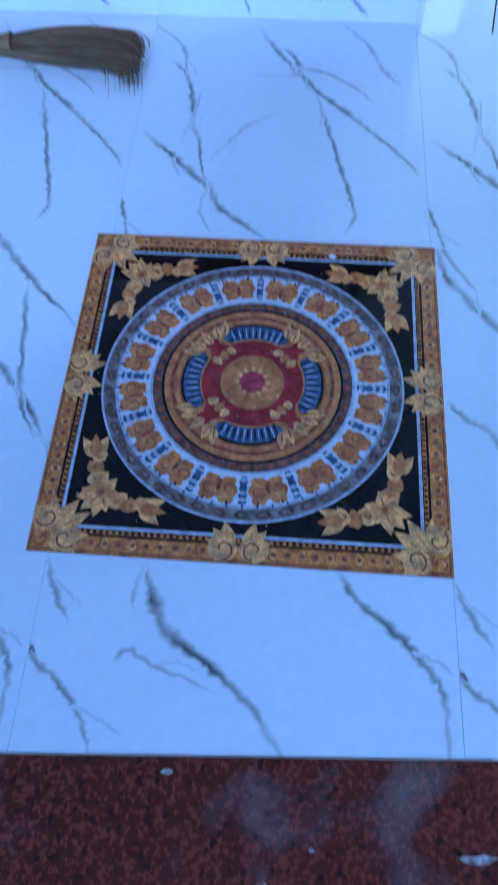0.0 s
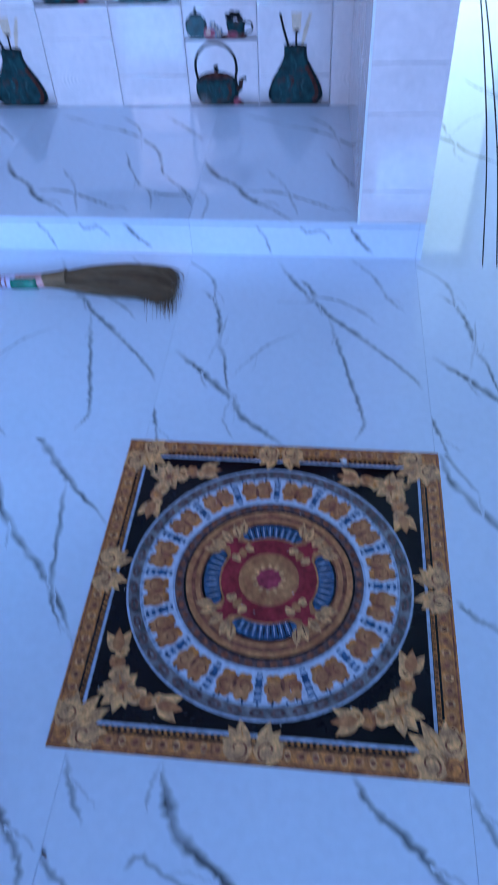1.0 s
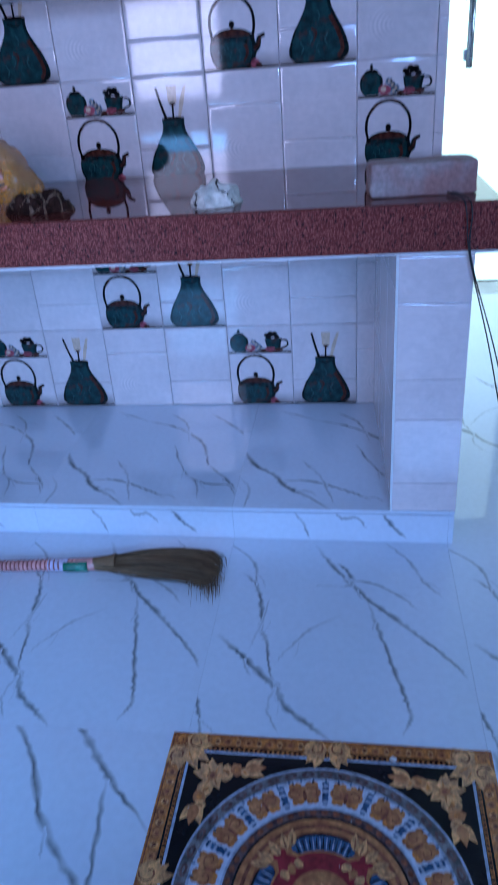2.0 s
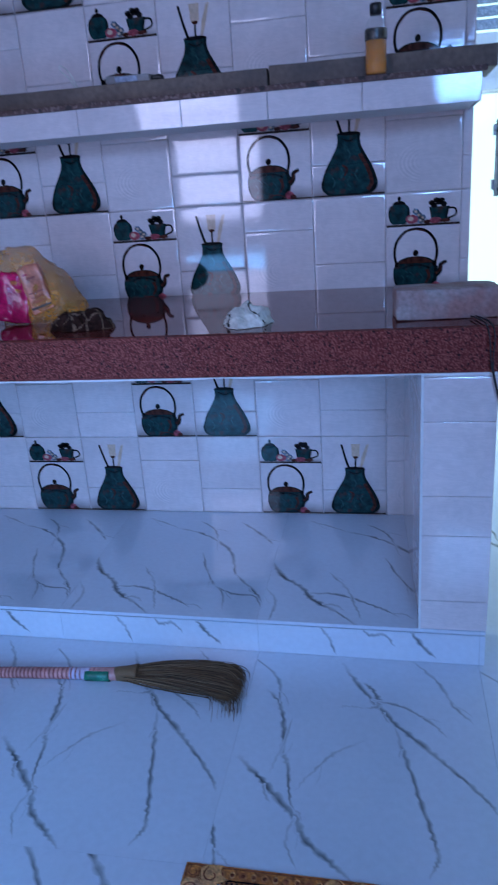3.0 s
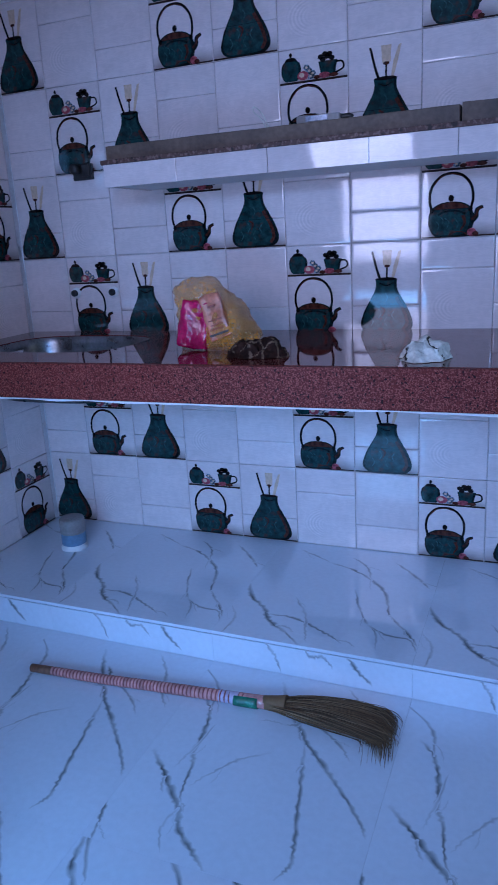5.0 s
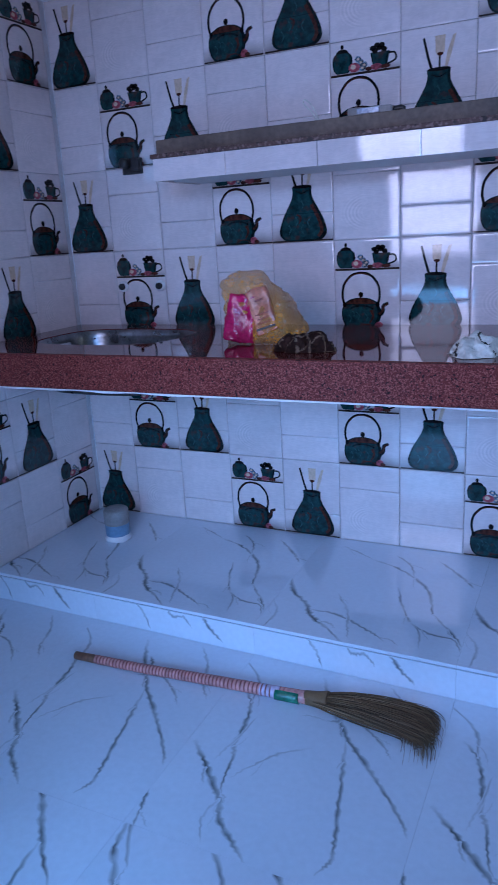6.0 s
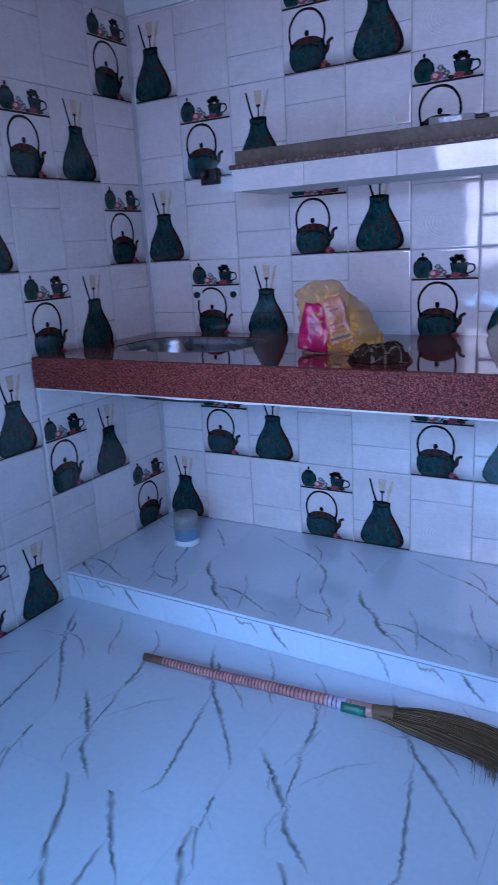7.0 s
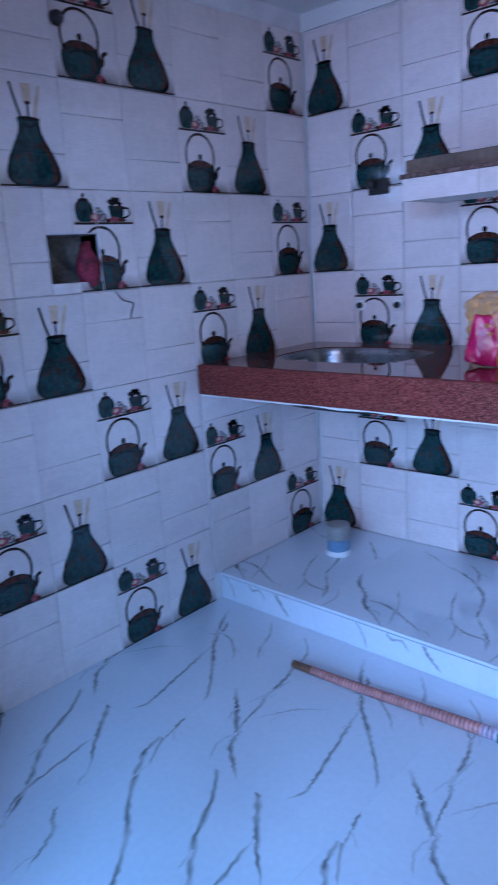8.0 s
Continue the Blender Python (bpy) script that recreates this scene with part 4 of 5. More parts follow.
def petal(length, width, n=10):
    up = [(length * k / n, width * math.sin(math.pi * (k / n) ** 0.8) * (1 - 0.3 * k / n)) for k in range(n + 1)]
    return up + [(x, -y) for x, y in up[-2:0:-1]]


def blob(rx, ry, n=14, wob=0.15, seed=0):
    r = random.Random(seed)
    return [(rx * (1 + r.uniform(-wob, wob)) * math.cos(2 * math.pi * k / n), ry * (1 + r.uniform(-wob, wob)) * math.sin(2 * math.pi * k / n)) for k in range(n)]


def swirl(bm, x, y, r, z, light, dark, a=0.0, flip=1):
    """A scroll: pale disc with a dark curl drawn on it."""
    flat(bm, turned(blob(r, r * 0.92, 16, 0.05, int(x * 977 + y * 577)), 0, x, y), z, light)
    n = 16
    for k in range(n):
        u, v = k / n, (k + 1) / n
        f = lambda t, w: ((r * (0.82 - 0.62 * t) + w) * math.cos(a + flip * 5.2 * t) + x, (r * (0.82 - 0.62 * t) + w) * math.sin(a + flip * 5.2 * t) + y)
        flat(bm, [f(u, r * 0.07), f(v, r * 0.07), f(v, -r * 0.07), f(u, -r * 0.07)], z + 0.0002, dark)


def flower(bm, x, y, r, z, seed):
    rnd = random.Random(seed)
    a0 = rnd.uniform(0, 6)
    for k in range(6):
        a = a0 + k * math.pi / 3
        flat(bm, turned(petal(r, r * 0.36), a, x, y), z + 0.0001 * k, 1)
        flat(bm, turned(petal(r * 0.8, r * 0.06), a, x, y), z + 0.0006, 0)
    ring_pts = blob(r * 0.30, r * 0.30, 12, 0.1, seed)
    flat(bm, turned(ring_pts, 0, x, y), z + 0.0007, 10)
    flat(bm, turned(blob(r * 0.15, r * 0.15, 10, 0.1, seed), 0, x, y), z + 0.0009, 2)


def corner_spray(bm, z, seed):
    """Blossom with two trailing buds, in the corner towards +x +y."""
    c = 0.222
    for swap in (False, True):
        def at(x, y):
            return (y, x) if swap else (x, y)
        for k, (x, y, r) in enumerate(((0.196, 0.232, 0.019), (0.176, 0.240, 0.016), (0.158, 0.236, 0.013))):
            px, py = at(x, y)
            flat(bm, turned(blob(r, r * 0.8, 13, 0.20, seed + k), 0.3 * k, px, py), z + 0.0002 * k, 1 if k != 1 else 10)
            flat(bm, turned(blob(r * 0.45, r * 0.35, 9, 0.25, seed + k), 0.9, px, py), z + 0.0010, 0)
        px, py = at(0.160, 0.243)
        for m, t in enumerate((-0.5, 0.5, 0.0)):
            a = math.radians(172) + t
            a = math.pi / 2 - a if swap else a
            flat(bm, turned(petal(0.044, 0.012), a, px, py), z + 0.0012 + 0.0002 * m, 10 if m == 2 else 1)
    for m, t in enumerate((0.2, 0.8, 1.4)):
        flat(bm, turned(petal(0.042, 0.013), t, c, c), z + 0.0018 + 0.0002 * m, 1)
    flower(bm, c, c, 0.034, z + 0.0024, seed)


def build_medallion():
    H = 0.318
    med = tagged(empty("floor_medallion", 1.938, -1.700, 0.0018),
                 "square printed floor tile with gold border and round medallion", "floor tile")
    med.rotation_euler = (0, 0, radians(-0.4))
    med.scale = (0.986, 0.986, 1)
    mats = [GOLD, GOLD_PALE, RUST, JET, CRIMSON, PINK, ORANGE, STEELBLUE, PALEBLUE, GREYBAND, ORANGE, PLUM, DIRT, RINGWHITE]
    part("slab", boxed(-0.3225, 0.3225, -0.3225, 0.3225, -0.006, 0.0, 0.0005), JET, med)

    # border with bead and dentil rows
    bm = bmesh.new()
    for q in range(4):
        a = q * math.pi / 2
        for r0, r1, mi in ((0.283, 0.3222, 0), (0.276, 0.2815, 8), (0.2895, 0.2935, 3), (0.3165, 0.3195, 2)):
            flat(bm, turned([(-r0, r0), (r0, r0), (r1, r1), (-r1, r1)], a), 0.0003 + 0.0002 * (mi in (3, 2)), mi)
        for k in range(56):
            x = -0.272 + k * 0.544 / 55
            flat(bm, turned([(x - 0.0025, 0.2835), (x + 0.0025, 0.2835), (x + 0.0025, 0.2885), (x - 0.0025, 0.2885)], a), 0.0006, 3)
        for k in range(26):
            x = -0.268 + k * 0.536 / 25
            flat(bm, turned(blob(0.0085 if k % 2 else 0.0055, 0.0085, 10, 0.05, k), a, *turned([(x, 0.3045)], a)[0]), 0.0006, 10 if k % 2 else 1)
            flat(bm, turned(blob(0.0045, 0.0045, 8, 0.05, k), a, *turned([(x, 0.3045)], a)[0]), 0.0008, 2)
    part("border", bm, mats, med, "gold beaded border")

    # scrolls in the corners and at the middle of each side
    for q in range(4):
        a = q * math.pi / 2
        mid, cor = bmesh.new(), bmesh.new()
        for s in (-1, 1):
            e = 0.00005 * (s > 0)
            for k in range(3):
                ang = math.radians(-90 + s * (14 + 26 * k))
                flat(mid, turned(petal(0.050 - 0.004 * k, 0.014), ang, s * 0.012, 0.303), 0.0009 + 0.0001 * k + e, 1)
                flat(mid, turned(petal(0.040 - 0.004 * k, 0.0018), ang, s * 0.012, 0.303), 0.0014 + e, 0)
            swirl(mid, s * 0.0235, 0.3005, 0.0225, 0.0016 + e, 1, 2, 1.5, s)
            for k in range(3):
                ang = math.radians(225 + s * (12 + 32 * k))
                flat(cor, turned(petal(0.072 - 0.008 * k, 0.017), ang, 0.294, 0.294), 0.0009 + 0.0001 * k + e, 1)
                flat(cor, turned(petal(0.058 - 0.008 * k, 0.0020), ang, 0.294, 0.294), 0.0015 + e, 0)
        swirl(cor, 0.2995, 0.266, 0.0225, 0.0017, 1, 2, 0.5, 1)
        swirl(cor, 0.266, 0.2995, 0.0225, 0.0018, 1, 2, 2.5, -1)
        swirl(cor, 0.302, 0.302, 0.015, 0.0022, 0, 2, 0.5, 1)
        for nm, x in (("side_scroll", mid), ("corner_scroll", cor)):
            x.transform(Matrix.Rotation(a, 4, "Z"))
            part(nm, x, mats, med, "pale gold leaf scroll")

    for q in range(4):
        bm = bmesh.new()
        corner_spray(bm, 0.0004, 5 + q)
        bm.transform(Matrix.Rotation(q * math.pi / 2, 4, "Z"))
        part("floral_spray", bm, mats, med, "cream and gold blossom spray")

    # the round field, ring by ring
    bm = bmesh.new()
    for r0, r1, mi in ((0.2535, 0.2575, 8), (0.2335, 0.2535, 9), (0.2285, 0.2335, 8), (0.1740, 0.2285, 13), (0.1700, 0.1740, 8),
                       (0.1545, 0.1700, 11), (0.1505, 0.1545, 3), (0.1470, 0.1505, 10), (0.1400, 0.1470, 6), (0.1330, 0.1400, 2), (0.1295, 0.1330, 10), (0.1245, 0.1295, 6), (0.1215, 0.1245, 2), (0.0, 0.1215, 6)):
        ring(bm, r0, r1, 0.0004, mi)
    for k in range(44):
        a = 2 * math.pi * k / 44
        flat(bm, turned(blob(0.0068, 0.0125, 12, 0.1, k), a, 0.2435 * math.cos(a), 0.2435 * math.sin(a)), 0.0007, 11)
        flat(bm, turned(blob(0.0026, 0.0062, 8, 0.2, k), a, 0.2435 * math.cos(a), 0.2435 * math.sin(a)), 0.0009, 9)
    for k in range(60):
        a = 2 * math.pi * k / 60
        flat(bm, turned(petal(0.009, 0.002), a, 0.226 * math.cos(a), 0.226 * math.sin(a)), 0.0007, 7)
    for k in range(48):
        a = 2 * math.pi * k / 48
        flat(bm, turned(blob(0.0050, 0.0068, 8, 0.15, k), a, 0.162 * math.cos(a), 0.162 * math.sin(a)), 0.0007, 2)
    part("outer_ring", bm, mats, med, "grey, white and plum rings")

    bm = bmesh.new()
    for k in range(16):
        a = 2 * math.pi * (k + 0.5) / 16
        for side in (-1, 1):
            b = a + side * 0.078
            swirl(bm, 0.204 * math.cos(b), 0.204 * math.sin(b), 0.0155, 0.0009 + 0.00005 * side, 10, 2, a + 1, side)
            for d, w in ((0.05, 0.0075), (0.10, 0.0065)):
                g = a + side * d
                flat(bm, turned(blob(0.0085, w, 10, 0.08, k), g, 0.2195 * math.cos(g), 0.2195 * math.sin(g)), 0.0007 + 0.00003 * side + 0.0001 * (d > 0.07), 6)
                flat(bm, turned(blob(0.0070, w, 10, 0.08, k), g, 0.1875 * math.cos(g), 0.1875 * math.sin(g)), 0.0007 + 0.00003 * side + 0.0001 * (d > 0.07), 0)
            g = a + side * 0.085
            flat(bm, turned(petal(0.008, 0.0018), g, 0.2225 * math.cos(g), 0.2225 * math.sin(g)), 0.0013, 3)
        ring(bm, 0.188, 0.2195, 0.0006, 10, 8, a - 0.125, a + 0.125)
        flat(bm, turned(blob(0.013, 0.0035, 10, 0.1, k), a, 0.198 * math.cos(a), 0.198 * math.sin(a)), 0.0014, 2)
        c = 2 * math.pi * k / 16
        ring(bm, 0.1775, 0.2255, 0.0010, 7, 3, c - 0.026, c + 0.026)
        for d in (0.184, 0.1955, 0.207, 0.2185):
            flat(bm, turned(blob(0.0034, 0.0062, 8, 0.2, k), c, d * math.cos(c), d * math.sin(c)), 0.0012, 7 if d == 0.1955 else 8)
            flat(bm, turned(blob(0.0046, 0.0075, 8, 0.2, k), c, (d + 0.004) * math.cos(c), (d + 0.004) * math.sin(c)), 0.0011, 7)
    part("scroll_ring", bm, mats, med, "orange scrolls parted by blue bars")

    for q in range(4):
        bm = bmesh.new()
        a = q * math.pi / 2
        n = 22
        for k in range(n):
            u0, u1 = -0.56 + 1.12 * k / n, -0.56 + 1.12 * (k + 1) / n
            f = lambda u, r: (r * math.cos(a + u), r * math.sin(a + u))
            w = lambda u: 0.5 * (abs(u) / 0.56) ** 7
            for r0, r1, z, mi in ((0.084, 0.1215, 0.0006, 3), (0.088, 0.1175, 0.0008, 7)):
                m0, m1 = (r1 - r0) * w(u0) * 0.8, (r1 - r0) * w(u1) * 0.8
                flat(bm, [f(u0, r0 + m0), f(u1, r0 + m1), f(u1, r1 - m1), f(u0, r1 - m0)], z, mi)
        for k in range(17):
            u = -0.46 + 0.92 * k / 16
            flat(bm, turned(petal(0.027, 0.0015), a + u, 0.090 * math.cos(a + u), 0.090 * math.sin(a + u)), 0.0010, 8 if k % 2 else 3)
        part("blue_shell", bm, mats, med, "fluted blue shell")

    bm = bmesh.new()
    ring(bm, 0.0, 0.0880, 0.0010, 4, 64)
    ring(bm, 0.0865, 0.0895, 0.0012, 6, 64)
    for q in range(4):
        a = math.pi / 4 + q * math.pi / 2
        flat(bm, turned([(0.07, -0.030), (0.100, -0.010), (0.112, -0.016), (0.112, 0.016), (0.100, 0.010), (0.07, 0.030)], a), 0.0013, 4)
        for t in (-0.9, -0.5, 0.5, 0.9, 0):
            p = turned([(0.105, t * 0.03)], a)[0]
            flat(bm, turned(petal(0.034, 0.009), a + t * 0.8, *p), 0.0015, 1)
            flat(bm, turned(petal(0.026, 0.0014), a + t * 0.8, *p), 0.0018, 2)
        for t in (-1, 0, 1):
            p = turned([(0.074, t * 0.015)], a)[0]
            flat(bm, turned(blob(0.0095, 0.0075, 9, 0.25, q + t + 3), a, *p), 0.0016, 1 if t else 10)
    ring(bm, 0.0, 0.0545, 0.0016, 6, 64)
    for k in range(12):
        a = math.pi * k / 6
        flat(bm, turned(petal(0.012, 0.0042), a, 0.020 * math.cos(a), 0.020 * math.sin(a)), 0.0018, 1)
    flat(bm, [(0.0215 * (1 + 0.05 * math.cos(8 * t)) * math.cos(t), 0.0215 * (1 + 0.05 * math.cos(8 * t)) * math.sin(t)) for t in (2 * math.pi * k / 48 for k in range(48))], 0.0020, 5)
    part("centre", bm, mats, med, "crimson centre with gold disc")

    bm = bmesh.new()
    r = random.Random(9)
    for k in range(26):
        x, y = r.uniform(-0.27, 0.27), r.uniform(-0.27, 0.27)
        flat(bm, turned(blob(r.uniform(0.0006, 0.0014), r.uniform(0.0006, 0.0016), 6, 0.3, k), 0, x, y), 0.0023, 12)
    flat(bm, turned(blob(0.007, 0.0055, 10, 0.3, 3), 0, 0.131, 0.288), 0.0023, 12)
    tagged(part("paint_fleck", bm, mats, med, "dried white specks"), kind="stuff")
    return med


# ---- broom ----
BAMBOO = material("bamboo", (0.22, 0.095, 0.055), 0.45, scale=30, vary=0.2)
WRAP = material("pink_wrap", (0.74, 0.33, 0.30), 0.2, scale=40, vary=0.15, bump=0.1)
WRAP_DARK = material("red_wrap", (0.33, 0.075, 0.062), 0.3, scale=40, vary=0.2, bump=0.1)
GREEN = material("green_tape", (0.01, 0.20, 0.12), 0.25, scale=40, vary=0.2, bump=0.1)
LABEL = material("pale_wrap", (0.62, 0.52, 0.66), 0.25, scale=40, vary=0.1, bump=0.1)
STRAW = material("grass_bristle", (0.15, 0.080, 0.036), 0.7, scale=5, vary=0.1, tint=(0.11, 0.058, 0.026), island=0.6)
STRAW_PALE = material("pale_bristle", (0.26, 0.16, 0.085), 0.7, scale=5, vary=0.1, island=0.4)


def build_broom():
    broom = tagged(empty("broom", 1.03, -0.885, 0.0), "grass broom with pink striped handle lying on the floor", "broom")
    inv = Matrix.Translation((-1.03, 0.885, 0))

    def add(name, bm, mat, label=""):
        bm.transform(inv)
        return part(name, bm, mat, broom, label)

    path = smooth_path([(0.542, -0.898, 0.016), (0.79, -0.886, 0.017), (1.02, -0.867, 0.018), (1.29, -0.853, 0.022)], 24)

    def stretch(a, b, r0, r1, extra=0.0):
        n = len(path) - 1
        pts = path[round(a * n):round(b * n) + 1]
        return tube(bmesh.new(), pts, r0 + extra, 12, taper=lambda t: 1 + (r1 / r0 - 1) * t)

    add("handle", stretch(0, 0.10, 0.0125, 0.0130), BAMBOO, "bare brown cane end")
    add("wrapping", stretch(0.095, 0.86, 0.0128, 0.0165), WRAP, "pink plastic wrapping")
    bm = bmesh.new()
    total = 56
    for k in range(total):
        u = 0.11 + (0.98 - 0.11) * k / total
        i = u * (len(path) - 1)
        p = path[int(i)].lerp(path[min(int(i) + 1, len(path) - 1)], i % 1)
        d = (path[min(int(i) + 1, len(path) - 1)] - path[int(i)]).normalized()
        r = 0.0133 + 0.0045 * u
        tube(bm, [p - d * 0.0017, p + d * 0.0017 + Vector((0.0008, 0, 0))], r, 12)
    add("stripe", bm, WRAP_DARK, "red spiral stripes")
    add("label_band", stretch(0.83, 0.90, 0.0170, 0.0174), LABEL, "pale printed band")
    bm = stretch(0.895, 0.975, 0.0165, 0.0172)
    bmesh.ops.translate(bm, vec=(0, -0.0055, -0.001), verts=bm.verts[:])
    add("green_band", bm, GREEN, "green tape")
    add("cane_end", stretch(0.86, 1.0, 0.0165, 0.0185), WRAP, "wrapped cane end")
    # binding and bristles
    rnd = random.Random(3)
    bind = tube(bmesh.new(), smooth_path([(1.28, -0.853, 0.022), (1.32, -0.850, 0.022), (1.345, -0.848, 0.023)], 6), 0.0185, 12, taper=lambda t: 1 + 0.45 * t)
    add("binding", bind, STRAW, "grass binding")
    for name, mat, count, lift in (("bristles", STRAW, 1150, 0.0), ("top_bristles", STRAW_PALE, 90, 0.012)):
        bm = bmesh.new()
        for k in range(count):
            v = rnd.uniform(-1, 1)
            h = rnd.uniform(0, 1) ** 0.8
            y0 = -0.850 + v * 0.018
            length = rnd.uniform(0.258, 0.298) - 0.004 * v + (0.015 if rnd.random() < 0.08 else 0)
            ye = -0.836 + v * 0.066 - 0.01 * h
            x0 = 1.31 + rnd.uniform(-0.02, 0.03)
            zz = 0.004 + 0.040 * h * (1 - 0.35 * abs(v)) + lift * 0.5
            bend = rnd.uniform(0.05, 0.7) * (0.30 + 0.70 * (v + 1) / 2) + (rnd.uniform(0.2, 0.7) if rnd.random() < 0.10 and v < 0.2 else 0)
            pts = [(x0, y0, 0.022 + (zz - 0.022) * 0.3), (x0 + length * 0.4, y0 + (ye - y0) * 0.55, zz + 0.003), (x0 + length * 0.85, ye, zz * 0.8 + 0.002),
                   (x0 + length * 0.98 + 0.015 * bend, ye - 0.040 * bend, zz * 0.55 + 0.002), (x0 + length * 0.99 + 0.026 * bend, ye - 0.115 * bend, 0.003 + zz * 0.25)]
            tube(bm, smooth_path(pts, 3), rnd.uniform(0.0009, 0.0017), 3, taper=lambda t: 1 - 0.6 * t)
        ob = add(name, bm, mat)
        tagged(ob, kind="stuff")
    return broom


# ---- things on the worktop, plinth and shelf ----
def crumple(bm, amount, scale, seed, keep=None):
    for v in bm.verts:
        o = Vector((seed * 7.3, seed * 3.1, seed * 1.7))
        d = noise.noise_vector(v.co * scale + o) * amount + noise.noise_vector(v.co * scale * 2.7 + o) * amount * 0.5
        if keep is not None and v.co.z < keep:
            d.z *= 0.2
        v.co += d


def lump(rx, ry, rz, seg=40, rings=24, flat_base=True):
    bm = bmesh.new()
    bmesh.ops.create_uvsphere(bm, u_segments=seg, v_segments=rings, radius=1)
    for v in bm.verts:
        z = v.co.z
        v.co = Vector((v.co.x * rx, v.co.y * ry, z * rz if z > 0 or not flat_base else z * 0.02))
    for f in bm.faces:
        f.smooth = True
    return bm


PLASTIC = material("yellow_plastic", (0.86, 0.37, 0.055), 0.16, scale=20, vary=0.2, bump=0.6, bump_scale=60, alpha=0.48)
PACKET = material("magenta_packet", (0.60, 0.008, 0.10), 0.20, scale=14, vary=0.25, bump=1.0, bump_scale=55)
PACKET_PALE = material("salmon_packet", (0.64, 0.21, 0.13), 0.3, scale=14, vary=0.2, bump=0.4, bump_scale=50)
PACKET_INK = material("packet_print", (0.34, 0.07, 0.06), 0.4)
CHECK = material("check_stripe", (0.20, 0.13, 0.09), 0.8, scale=40, vary=0.3, bump=0.5)
NETCLOTH = material("dark_cloth", (0.040, 0.018, 0.013), 0.8, scale=40, vary=0.3, bump=0.6)
for m in (CHECK, NETCLOTH):
    m.node_tree.nodes["Principled BSDF"].inputs["Specular IOR Level"].default_value = 0.08
RAG = material("white_rag", (0.80, 0.78, 0.70), 0.75, scale=26, vary=0.12, bump=0.5, tint=(0.56, 0.54, 0.48))
RAG_DARK = material("rag_print", (0.025, 0.025, 0.022), 0.8, scale=40, vary=0.3)
BRICK = material("clay_block", (0.36, 0.19, 0.17), 0.8, scale=12, vary=0.2, fine=90, bump=0.8, tint=(0.40, 0.33, 0.32))
GLASS = material("bottle_plastic", (0.40, 0.43, 0.44), 0.06, vary=0.02, bump=0, alpha=0.13)
OIL = material("amber_liquid", (0.95, 0.29, 0.006), 0.05, vary=0.15, bump=0)
CAPM = material("black_cap", (0.02, 0.02, 0.022), 0.4)
CUPGREY = material("grey_plastic", (0.30, 0.28, 0.27), 0.45, scale=20, vary=0.1)
CUPBLUE = material("blue_band", (0.16, 0.30, 0.45), 0.4, scale=20, vary=0.1)
WIRE = material("dark_wire", (0.02, 0.02, 0.022), 0.5)
REDCLOTH = material("red_cloth", (0.30, 0.02, 0.05), 0.7, scale=30, vary=0.3, bump=0.4)
CONCRETE = material("raw_concrete", (0.30, 0.27, 0.24), 0.9, scale=14, vary=0.3, bump=1.0)
TOP = 0.917


